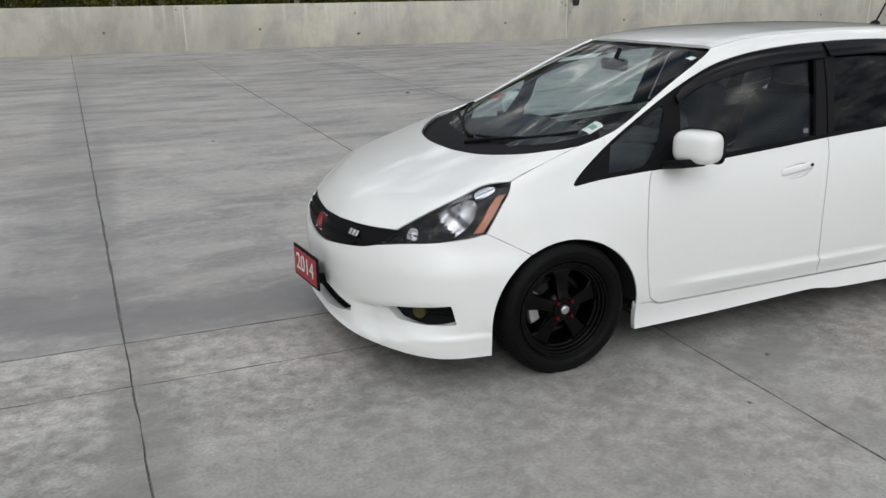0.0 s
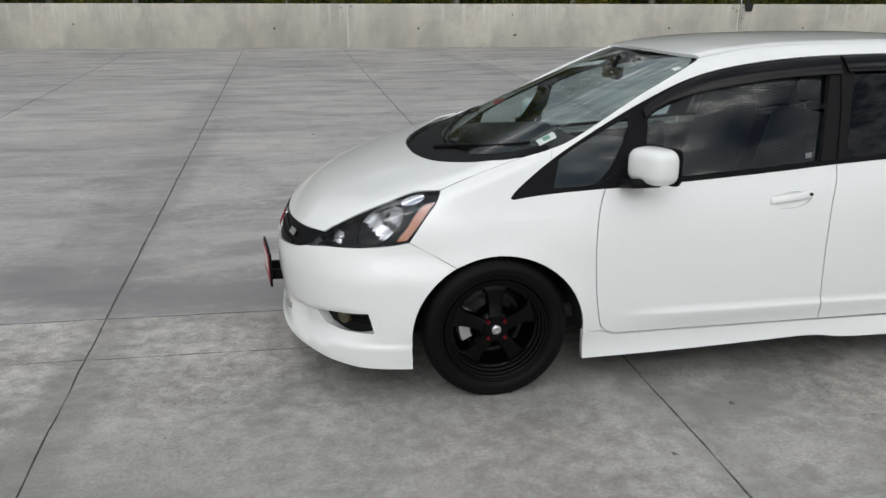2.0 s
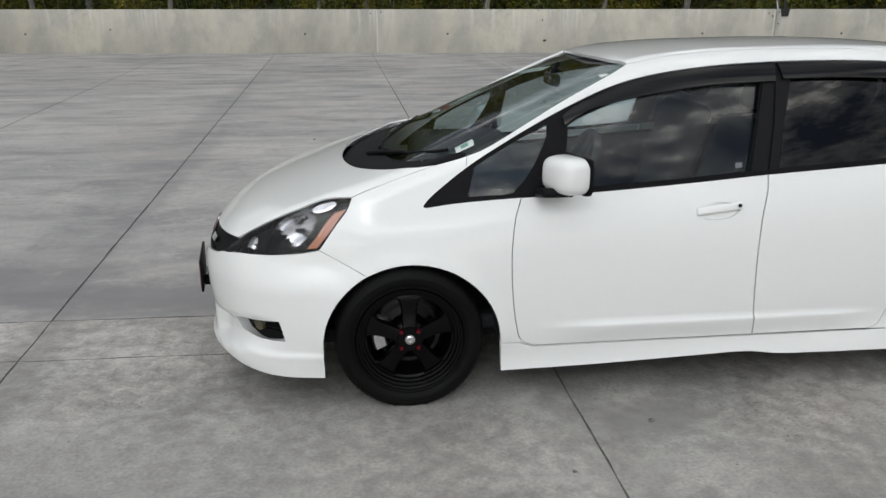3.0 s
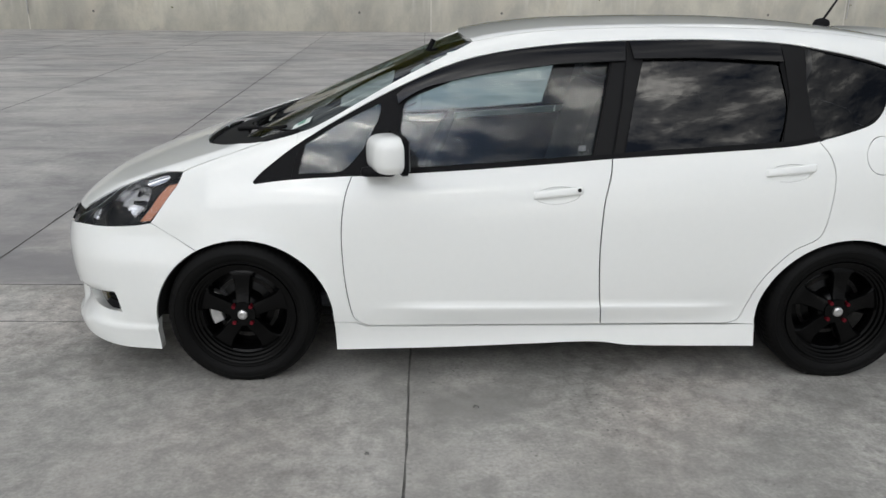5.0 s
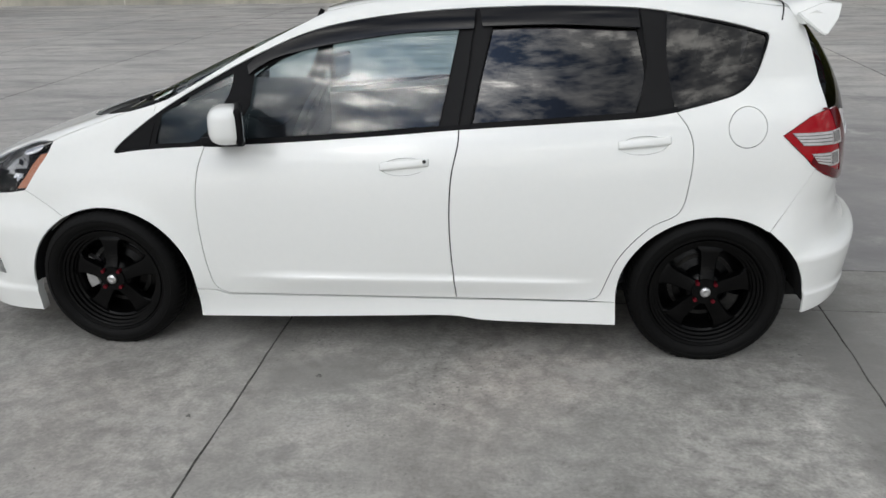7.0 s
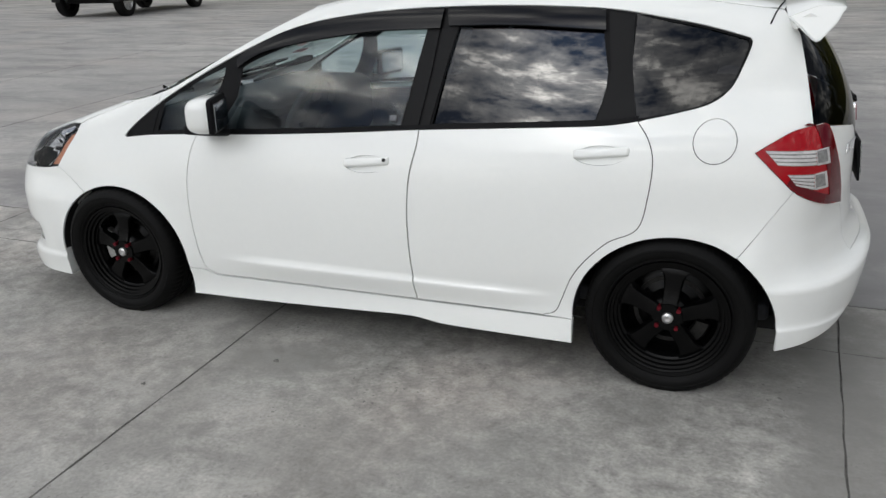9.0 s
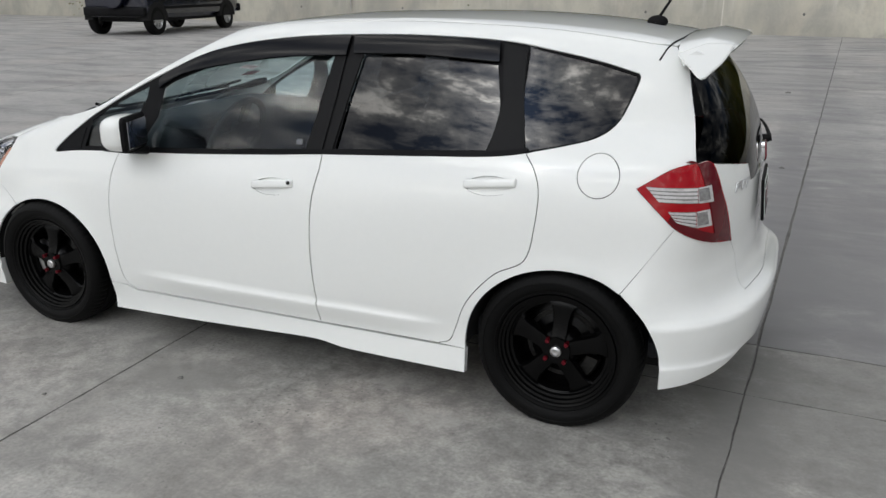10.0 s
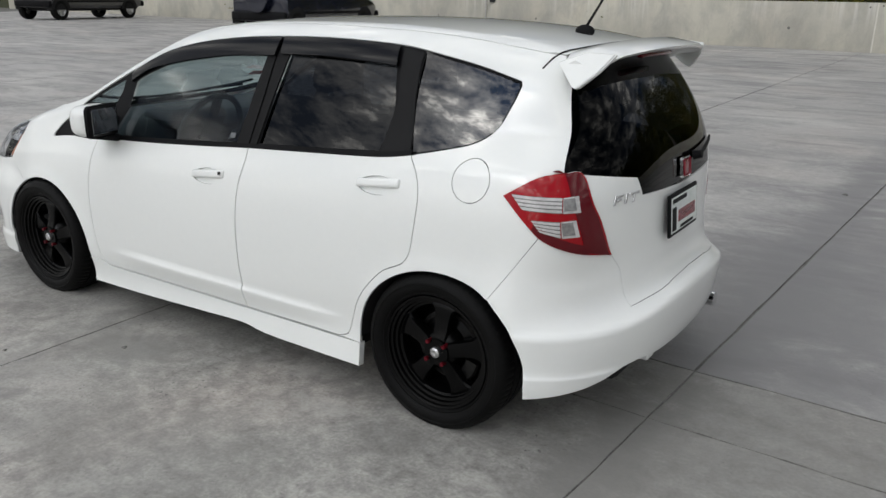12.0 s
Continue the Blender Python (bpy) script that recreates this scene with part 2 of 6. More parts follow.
def smax(a, b, k):
    h = np.maximum(k - np.abs(a - b), 0) / k
    return np.maximum(a, b) + h * h * k / 4


def ramp(x, lo, hi):
    t = np.clip((x - lo) / (hi - lo), 0, 1)
    return t * t * (3 - 2 * t)



belt = curve((-0.8, 0.80), (0.08, 0.84), (0.45, 0.87), (1.23, 0.92), (1.92, 0.97), (2.37, 1.01), (3.2, 1.05))
flank = curve((-0.8, 0.840), (-0.69, 0.824), (-0.55, 0.838), (-0.42, 0.842), (-0.3, 0.840), (-0.2, 0.832), (-0.1, 0.812), (-0.04, 0.792), (0, 0.777), (0.1, 0.742), (0.3, 0.668), (0.45, 0.605), (0.6, 0.53))
plan_in = curve((-0.9, 0.12), (-0.6, 0.05), (-0.35, 0.012), (0.0, 0.008), (0.4, 0.0), (2.2, 0.0), (2.7, 0.03), (2.9, 0.058), (3.1, 0.105), (3.3, 0.17))
house_in = curve((0.0, 0.0), (1.9, 0.0), (2.3, 0.02), (2.7, 0.06), (2.95, 0.09), (3.2, 0.11))
spine = curve((-1.0, 0.516), (-0.90, 0.640), (-0.86, 0.690), (-0.78, 0.745), (-0.65, 0.800), (-0.45, 0.868), (-0.2, 0.943), (0.0, 1.004), (0.15, 1.065), (0.35, 1.158), (0.6, 1.270), (0.81, 1.360), (1.0, 1.413), (1.3, 1.452), (1.6, 1.464), (1.9, 1.468), (2.2, 1.462), (2.5, 1.440), (2.8, 1.398), (3.0, 1.36))
crown = curve((-0.9, 0.043), (-0.4, 0.024), (0.0, 0.018), (0.3, 0.016), (0.6, 0.013), (0.9, 0.017), (1.5, 0.027), (2.8, 0.028))
nose = curve((0.10, -0.85), (0.15, -0.88), (0.20, -0.89), (0.24, -0.89), (0.30, -0.89), (0.42, -0.905), (0.50, -0.908), (0.56, -0.90), (0.64, -0.875), (0.75, -0.80), (0.9, -0.7))
tail = curve((0.10, 3.09), (0.20, 3.145), (0.30, 3.185), (0.40, 3.205), (0.495, 3.214), (0.512, 3.209), (0.535, 3.176), (0.56, 3.150), (0.60, 3.130), (0.66, 3.120), (0.72, 3.112), (0.85, 3.105), (0.95, 3.098), (1.0, 3.085), (1.1, 3.052), (1.25, 2.965), (1.38, 2.875), (1.5, 2.80))


def form(x, h, z):
    zr = z - belt(x)
    side = flank(zr) - plan_in(x) - house_in(x) * ramp(zr, -0.05, 0.1)
    side = side + 0.013 * ramp(0.350 - z, 0.0, 0.024) * ramp(z, 0.235, 0.325) * ramp(x, 0.5, 0.85) * (1 - ramp(x, 1.85, 2.12))
    side = side - 0.030 * (1 - ramp(x, -0.38, -0.10)) * ramp(z, 0.50, 0.64)
    for cx in (0.01, 2.515):
        r = np.hypot((x - cx) / 0.36, (z - 0.275) / 0.335)
        side = side + 0.010 * np.exp(-((r - 1.0) / 0.14) ** 2) * ramp(z, 0.2, 0.3)
    side = side + 0.020 * (1 - ramp(z, 0.440, 0.472)) * ramp(x, 2.74, 2.92) + 0.009 * (1 - ramp(z, 0.298, 0.316)) * ramp(x, 2.70, 2.86) + 0.012 * (1 - ramp(z, 0.225, 0.245)) * (1 - ramp(x, -0.35, -0.30))
    side = side + 0.038 * ramp(x, 2.62, 2.82) * (1 - ramp(z, 0.50, 0.74))
    a = h - side
    b = (z - spine(x) + crown(x) * (h / 0.6) ** 2) * 0.93
    zl = 0.185 + 0.055 * ramp(h, 0.40, 0.80)
    zw = 0.335 + 0.050 * ramp(h, 0.45, 0.80)
    lip = 0.020 * (1 - ramp(z, zl - 0.014, zl + 0.014))
    scoop = 0.042 * (1 - ramp(z, zw - 0.03, zw + 0.012)) * ramp(z, zl - 0.01, zl + 0.07) * ramp(h, 0.36, 0.48) * (1 - ramp(h, 0.74, 0.84))
    c = nose(z) + 0.30 * (h / 0.8) ** 2.7 - lip + scoop - x
    zt = z + 0.055 * ramp(h, 0.20, 0.72) * (1 - ramp(z, 0.62, 0.80))
    d = x - tail(zt) + (0.165 - 0.030 * ramp(z, 0.62, 0.78) + 0.018 * ramp(z, 0.88, 1.0)) * (h / 0.7) ** 3.1 - 0.010 * (1 - ramp(z, 0.298, 0.316)) * ramp(h, 0.50, 0.68)
    k = 0.07 + 0.05 * ramp(x, 0.0, 0.8)
    return smax(smax(smax(a, b, k), c, 0.11), d, 0.10)


def solve_form(o, d, reach):
    """The distance from o along d at which the form is left."""
    lo, hi = np.zeros(len(o)), np.full(len(o), float(reach))
    for _ in range(34):
        m = (lo + hi) / 2
        p = o + d * m[:, None]
        inside = form(p[:, 0], np.abs(p[:, 1]), p[:, 2]) < 0
        lo, hi = np.where(inside, m, lo), np.where(inside, hi, m)
    return o + d * lo[:, None]


def slope(p):
    e = 0.004
    g = np.zeros_like(p)
    for i in range(3):
        s = np.zeros(3)
        s[i] = e
        a, b = p + s, p - s
        g[:, i] = form(a[:, 0], np.abs(a[:, 1]), a[:, 2]) - form(b[:, 0], np.abs(b[:, 1]), b[:, 2])
    return g / np.maximum(np.linalg.norm(g, axis=1), 1e-9)[:, None]


NOSE_X, TAIL_X, TURN_R = 0.0, 2.45, 0.85


def lift(uv, view):
    """From a flat view of the car to its surface. side: (x, z); top: (x, y); rear: (y, z); nose and tail: (angle * TURN_R, z)."""
    uv = np.asarray(uv, float)
    u, v, n = uv[:, 0], uv[:, 1], len(uv)
    z0, one = np.zeros(n), np.ones(n)
    if view == "side":
        return solve_form(np.stack([u, z0 - 0.2, v], 1), np.stack([z0, -one, z0], 1), 1.0)
    if view == "top":
        return solve_form(np.stack([u, v, z0 + 0.45], 1), np.stack([z0, z0, one], 1), 1.5)
    if view == "rear":
        return solve_form(np.stack([z0 + 2.4, u, v], 1), np.stack([one, z0, z0], 1), 1.2)
    sign, x0 = (-1, NOSE_X) if view == "nose" else (1, TAIL_X)
    t = u / TURN_R
    return solve_form(np.stack([z0 + x0, z0, v], 1), np.stack([sign * np.cos(t), -np.sin(t), z0], 1), 1.6)


def flat(p, view):
    """The reverse of lift."""
    p = np.asarray(p, float)
    x, y, z = p[:, 0], p[:, 1], p[:, 2]
    if view == "side":
        return np.stack([x, z], 1)
    if view == "top":
        return np.stack([x, y], 1)
    if view == "rear":
        return np.stack([y, z], 1)
    t = np.arctan2(-y, NOSE_X - x) if view == "nose" else np.arctan2(-y, x - TAIL_X)
    return np.stack([t * TURN_R, z], 1)


def recast(uv, view, other):
    return [tuple(q) for q in flat(lift(uv, view), other)]


def resample(loop, step):
    p = np.array(list(loop) + [loop[0]], float)
    keep = [0] + [i for i in range(1, len(p)) if np.linalg.norm(p[i] - p[i - 1]) > 1e-5]
    p = p[keep]
    res = []
    for a, b in zip(p[:-1], p[1:]):
        k = max(1, int(np.ceil(np.linalg.norm(b - a) / step)))
        res += [a + (b - a) * i / k for i in range(k)]
    return np.array(res)


def area2(p):
    return float(np.sum(p[:, 0] * np.roll(p[:, 1], -1) - np.roll(p[:, 0], -1) * p[:, 1]))


def shrink(p, by):
    e = np.roll(p, -1, 0) - p
    nrm = np.stack([-e[:, 1], e[:, 0]], 1) / np.maximum(np.linalg.norm(e, axis=1), 1e-9)[:, None]
    m = nrm + np.roll(nrm, 1, 0)
    m /= np.maximum(np.linalg.norm(m, axis=1), 0.35)[:, None]
    return p + m * by


def inside_loops(q, loops):
    hit = np.zeros(len(q), bool)
    for p in loops:
        b = np.roll(p, -1, 0)
        for (x1, y1), (x2, y2) in zip(p, b):
            if y1 != y2:
                c = (y1 > q[:, 1]) != (y2 > q[:, 1])
                hit ^= c & (q[:, 0] < (x2 - x1) * (q[:, 1] - y1) / (y2 - y1) + x1)
    return hit


from mathutils import geometry


def panel(name, loops, view, mat, parent, label="", off=0.0, gap=0.002, depth=0.014, step=0.032, mirror=False, fair=False, bend=None):
    """A sheet-metal or glass panel cut from the car's form: the first loop is its outline, the others are openings. Its edges are folded inwards by depth."""
    clean = []
    for i, loop in enumerate(loops):
        p = resample(loop, step)
        if (area2(p) > 0) != (i == 0):
            p = p[::-1]
        clean.append(shrink(p, gap))
    lo, hi = clean[0].min(0), clean[0].max(0)
    gx, gy = np.meshgrid(np.arange(lo[0], hi[0], step), np.arange(lo[1], hi[1], step * 0.87))
    gx = gx + (np.arange(gx.shape[0]) % 2)[:, None] * step / 2
    g = np.stack([gx.ravel(), gy.ravel()], 1)
    g = g[inside_loops(g, clean)]
    edge = np.concatenate(clean)
    if len(g):
        d2 = ((g[:, None, :] - edge[None, :, :]) ** 2).sum(2).min(1) if len(g) * len(edge) < 4e6 else np.array([((edge - q) ** 2).sum(1).min() for q in g])
        g = g[d2 > (0.55 * step) ** 2]
    pts = np.concatenate([edge, g])
    cons, at = [], 0
    for p in clean:
        cons += [(at + i, at + (i + 1) % len(p)) for i in range(len(p))]
        at += len(p)
    vs, _, fs, *_ = geometry.delaunay_2d_cdt([Vector(p) for p in pts], cons, [], 0, 1e-6)
    v2 = np.array([tuple(v) for v in vs])
    mids = np.array([v2[list(f)].mean(0) for f in fs])
    fs = [f for f, k in zip(fs, inside_loops(mids, clean)) if k]
    p3 = lift(v2, view)
    nr = slope(p3)
    if fair:
        # drawn glass: one even curvature over the whole pane
        ax = {"side": 1, "rear": 0, "top": 2}[view]
        a, b = v2[:, 0] - v2[:, 0].mean(), v2[:, 1] - v2[:, 1].mean()
        if view == "rear":
            a = v2[:, 0]
            base_ = [np.ones_like(a), b, b * b, a * a, a * a * b, a**4]
            da = [0 * a, 0 * a, 0 * a, 2 * a, 2 * a * b, 4 * a**3]
            db = [0 * a, np.ones_like(a), 2 * b, 0 * a, a * a, 0 * a]
        elif view == "top":
            q = v2[:, 1]
            base_ = [np.ones_like(a), a, a * a, q * q, a * q * q, q**4]
            da = [0 * a, np.ones_like(a), 2 * a, 0 * a, q * q, 0 * a]
            db = [0 * a, 0 * a, 0 * a, 2 * q, 2 * a * q, 4 * q**3]
        else:
            base_ = [np.ones_like(a), a, b, a * a, a * b, b * b]
            da = [0 * a, np.ones_like(a), 0 * a, 2 * a, b, 0 * a]
            db = [0 * a, 0 * a, np.ones_like(a), 0 * a, a, 2 * b]
        if bend:
            free = [i for i in range(6) if i not in bend]
            fixed = sum(base_[i] * c for i, c in bend.items())
            part_k, *_ = np.linalg.lstsq(np.stack([base_[i] for i in free], 1), p3[:, ax] - fixed, rcond=None)
            k_ = np.zeros(6)
            k_[free] = part_k
            for i, c in bend.items():
                k_[i] = c
        else:
            k_, *_ = np.linalg.lstsq(np.stack(base_, 1), p3[:, ax], rcond=None)
        p3[:, ax] = np.stack(base_, 1) @ k_
        ga, gb = np.stack(da, 1) @ k_, np.stack(db, 1) @ k_
        one = np.ones_like(ga)
        fn = {"side": np.stack([ga, -one, gb], 1), "rear": np.stack([one, -ga, -gb], 1), "top": np.stack([-ga, -gb, one], 1)}[view]
        nr = fn / np.linalg.norm(fn, axis=1)[:, None]
    p3 = p3 + nr * off
    faces = []
    for f in fs:
        a, b, c = (p3[i] for i in f[:3])
        faces.append(tuple(f) if np.dot(np.cross(b - a, c - a), nr[f[0]]) > 0 else tuple(reversed(f)))
    verts, norms = [p3], [nr]
    base = len(p3)
    if depth:
        for p in clean:
            q = lift(p, view)
            n3 = slope(q)
            q = q + n3 * off
            r = q - n3 * depth
            t = np.roll(q, -1, 0) - np.roll(q, 1, 0)
            outw = np.cross(t, n3)
            outw /= np.maximum(np.linalg.norm(outw, axis=1), 1e-9)[:, None]
            k = len(p)
            # outward is away from the panel's inside
            probe = flat(q[:1] + outw[:1] * 0.004, view)
            if inside_loops(probe, clean)[0]:
                outw = -outw
            verts += [q, r]
            norms += [outw, outw]
            for i in range(k):
                j = (i + 1) % k
                quad = (base + i, base + j, base + k + j, base + k + i)
                nn = np.cross(q[j] - q[i], r[i] - q[i])
                faces.append(quad if np.dot(nn, outw[i]) > 0 else tuple(reversed(quad)))
            base += 2 * k
    verts, norms = np.concatenate(verts), np.concatenate(norms)
    made = [raw(name, verts, faces, mat, parent if not isinstance(parent, tuple) else parent[0], label, norms)]
    if mirror:
        s = np.array([1, -1, 1])
        made.append(raw(name, verts * s, [tuple(reversed(f)) for f in faces], mat, parent if not isinstance(parent, tuple) else parent[1], label, norms * s))
    return made if mirror else made[0]


car = tagged(new("car"), "white five-door hatchback with black wheels standing on grey concrete slabs", "car")
car.location = (0.0, 0.80, 0.0)

# outlines in the side view
ARCH_F = [(0.012 + 0.366 * math.cos(t), 0.275 + 0.343 * math.sin(t)) for t in np.linspace(math.pi, 0, 33)]
ARCH_R = [(2.510 + 0.364 * math.cos(t), 0.272 + 0.343 * math.sin(t)) for t in np.linspace(math.pi, 0, 33)]
SEAM_F = spline([(0.465, 0.872), (0.437, 0.79), (0.422, 0.68), (0.421, 0.57), (0.43, 0.44), (0.447, 0.33), (0.467, 0.272), (0.52, 0.241)], 6)
SEAM_M = spline([(1.512, 0.943), (1.507, 0.88), (1.482, 0.76), (1.473, 0.60), (1.478, 0.45), (1.488, 0.34), (1.498, 0.243)], 6)
SEAM_R = spline([(2.345, 1.008), (2.385, 0.955), (2.408, 0.88), (2.402, 0.76), (2.372, 0.635), (2.27, 0.575), (2.19, 0.495), (2.14, 0.42), (2.108, 0.335), (2.08, 0.268), (2.03, 0.246)], 6)
SILL_TOP = [(0.38, 0.262), (0.467, 0.255), (0.52, 0.236), (1.498, 0.239), (2.03, 0.242), (2.147, 0.245)]
SILL_BOTTOM = spline([(2.15, 0.15), (1.85, 0.15), (1.62, 0.153), (1.47, 0.168), (1.2, 0.158), (0.8, 0.142), (0.385, 0.132)], 5)
GLASS_LOW = spline([(0.075, 0.838), (0.22, 0.856), (0.465, 0.872), (0.85, 0.893), (1.23, 0.92), (1.512, 0.943), (1.92, 0.97), (2.2, 0.99), (2.345, 1.012), (2.48, 1.042), (2.58, 1.072), (2.64, 1.12), (2.672, 1.19), (2.694, 1.262), (2.688, 1.284)], 6)
GLASS_TOP = spline([(2.688, 1.284), (2.55, 1.322), (2.4, 1.352), (2.2, 1.382), (1.9, 1.394), (1.58, 1.39), (1.3, 1.374), (1.05, 1.342), (0.86, 1.295), (0.65, 1.208), (0.45, 1.108), (0.27, 1.005), (0.13, 0.905), (0.07, 0.85), (0.075, 0.838)], 6)
LAMP_TOP = spline([(-0.220, 0.878), (-0.320, 0.870), (-0.425, 0.834), (-0.510, 0.799), (-0.605, 0.749), (-0.695, 0.691), (-0.770, 0.623)], 6)
LAMP_LOW = spline([(-0.770, 0.623), (-0.677, 0.646), (-0.549, 0.656), (-0.440, 0.664), (-0.357, 0.677)], 6)
LAMP_BACK = spline([(-0.357, 0.677), (-0.288, 0.772), (-0.243, 0.829), (-0.220, 0.878)], 5)
TAIL_LAMP = [spline(q, 6) for q in (
    [(2.738, 0.922), (2.835, 0.985), (2.885, 1.002), (2.915, 1.007)],
    [(2.915, 1.007), (2.963, 1.001), (3.008, 0.885), (3.030, 0.795), (3.043, 0.712)],
    [(3.043, 0.712), (2.975, 0.738), (2.885, 0.786), (2.825, 0.841), (2.738, 0.922)])]
SHIELD_EDGE = spline([(0.118, 0.998), (0.25, 1.034), (0.36, 1.079), (0.65, 1.235), (0.955, 1.380)], 6)
ROOF_EDGE = spline([(0.955, 1.380), (1.2, 1.418), (1.6, 1.437), (2.0, 1.437), (2.4, 1.418), (2.79, 1.368)], 6)

def oval(cx, cz, a, b, tilt=0.0, n=28):
    c, s = math.cos(radians(tilt)), math.sin(radians(tilt))
    return [(cx + a * math.cos(t) * c - b * math.sin(t) * s, cz + a * math.cos(t) * s + b * math.sin(t) * c) for t in np.linspace(0, 2 * math.pi, n, endpoint=False)]


# outer panels of the sides
below_glass = [q for q in GLASS_LOW if 0.07 <= q[0] <= 0.466]
fender_loop = SEAM_F[::-1] + below_glass[::-1] + [q for q in GLASS_TOP[::-1] if q[0] < 0.26 and q[1] > 0.84] + [(0.25, 1.034)] + SHIELD_EDGE[5::-1] + [(0.02, 0.966), (-0.1, 0.925), (-0.18, 0.896)] + LAMP_BACK[::-1] + [(-0.168, 0.575)] + [q for q in ARCH_F if q[0] > -0.165] + [(0.378, 0.262), (0.467, 0.258)]
panel("fender", [fender_loop], "side", PAINT, car, mirror=True, gap=0.0012, depth=0.014, step=0.02)
low_f = [q for q in GLASS_LOW if 0.465 <= q[0] <= 1.512]
CUP_F = [(x, z + 0.06 * (x - 1.29)) for x, z in oval(1.292, 0.800, 0.088, 0.032)]
CUP_R = [(x, z + 0.06 * (x - 2.22)) for x, z in oval(2.222, 0.890, 0.088, 0.032)]
doors_f = panel("front_door", [SEAM_F + [(1.498, 0.243)] + SEAM_M[::-1] + low_f[::-1], CUP_F], "side", PAINT, car, mirror=True, step=0.017, gap=0.0027)
low_r = [q for q in GLASS_LOW if 1.512 <= q[0] <= 2.346]
doors_r = panel("rear_door", [SEAM_M + SEAM_R[::-1] + low_r[::-1], CUP_R], "side", PAINT, car, mirror=True, step=0.017, gap=0.0027)
tail_seam = [(2.78, 0.650), (2.717, 0.558)]
fuel = [(2.607 + 0.072 * math.cos(t), 0.953 + 0.074 * math.sin(t)) for t in np.linspace(0, 2 * math.pi, 40, endpoint=False)]
glass_round = [q for q in GLASS_LOW if q[0] > 2.346 or q[1] > 1.02] + GLASS_TOP[1:]
glass_round = [q for q in glass_round if not (q[0] < 0.26)]
side_loop = glass_round + [q for q in GLASS_TOP if q[0] < 0.26 and q[1] > 0.84][:1] + SHIELD_EDGE[6:] + ROOF_EDGE[1:] + [(2.848, 1.29), (2.885, 1.15), (2.910, 1.03)] + TAIL_LAMP[0][::-1] + TAIL_LAMP[2][::-1][0:12] + tail_seam + [q for q in ARCH_R if q[0] < 2.715][::-1] + [(2.147, 0.245), (2.03, 0.246)] + SEAM_R[::-1]
side_panels = panel("side_panel", [side_loop, fuel], "side", PAINT, car, mirror=True, step=0.026, gap=0.0008, depth=0.012)
panel("fuel_door", [fuel], "side", PAINT, (side_panels[0], side_panels[1]), mirror=False)
panel("side_skirt", [SILL_TOP + SILL_BOTTOM], "side", PAINT, car, off=0.004, depth=0.03, mirror=True, gap=0.001)

# nose: bumper, headlamps, grille and bonnet
low_edge = [(0.0, 0.182), (0.25, 0.180), (0.422, 0.172), (0.605, 0.160), (0.79, 0.140)]
corner = recast([(-0.352, 0.135)], "side", "nose")[0]
arch_nose = recast([q for q in ARCH_F if q[0] <= -0.165], "side", "nose")
seam_nose = recast([(-0.168, 0.575)], "side", "nose")
lamp_nose = recast(LAMP_LOW[::-1], "side", "nose")
grille_end = lamp_nose[-1]
grille_low = spline([grille_end, (0.449, 0.600), (0.286, 0.574), (0.133, 0.550), (0.0, 0.541)], 6)
half = low_edge + [corner] + arch_nose + seam_nose + lamp_nose + grille_low[1:]
bumper_loop = half + [(-u, v) for u, v in half[::-1]]
fog = [(0.528, 0.345), (0.66, 0.364), (0.835, 0.385), (0.853, 0.298), (0.74, 0.289), (0.610, 0.289)]
fog_r = [(-u, v) for u, v in fog]
intake = [(-0.35, 0.290), (-0.13, 0.318), (0.13, 0.318), (0.35, 0.290), (0.345, 0.266), (0.236, 0.238), (0.10, 0.216), (-0.10, 0.216), (-0.236, 0.238), (-0.345, 0.266)]
bumper = panel("front_bumper", [bumper_loop, fog, fog_r, intake], "nose", PAINT, car, depth=0.045, step=0.024, gap=0.0015)
for lp in (fog, fog_r):
    panel("fog_recess", [lp], "nose", BLACK, bumper, off=-0.042, depth=0, gap=-0.004, step=0.02)
panel("lower_intake", [intake], "nose", BLACK, bumper, off=-0.05, depth=0, gap=-0.004)
lamp_top_nose = recast(LAMP_TOP, "side", "nose")
grille_top = spline([(0.0, 0.657), (0.109, 0.662), (0.21, 0.666), (0.307, 0.672), (0.399, 0.677), (0.484, 0.682), lamp_top_nose[30]], 5)
grille_loop = [(u, v) for u, v in grille_low] + [(-u, v) for u, v in grille_low[::-1][1:]] + [(-u, v) for u, v in lamp_top_nose[31:-1][::-1]] + [(-u, v) for u, v in grille_top[::-1]] + grille_top[1:] + lamp_top_nose[31:-1]
grille = panel("grille", [grille_loop], "nose", BLACK, car, off=-0.012, depth=0.0, gap=0.0, step=0.02, label="glossy black mesh grille")
lamp_loop = LAMP_TOP + LAMP_LOW[1:] + LAMP_BACK[1:]
BEAM, PARK, TURN_LAMP = (-0.474, 0.752, 0.122, 0.066, 38), (-0.662, 0.690, 0.038, 0.025, 58), (-0.335, 0.848, 0.050, 0.018, 18)
lamps = panel("headlamp", [lamp_loop, oval(*BEAM), oval(*PARK)], "side", BLACK, car, "headlamp with a black housing, chrome reflector and amber corner", off=-0.044, depth=0.0, gap=-0.003, step=0.02, mirror=True)
panel("lens", [lamp_loop], "side", CLEAR_LENS, (lamps[0], lamps[1]), "clear lens", off=0.0, depth=0.02, gap=0.002, step=0.022, mirror=True)

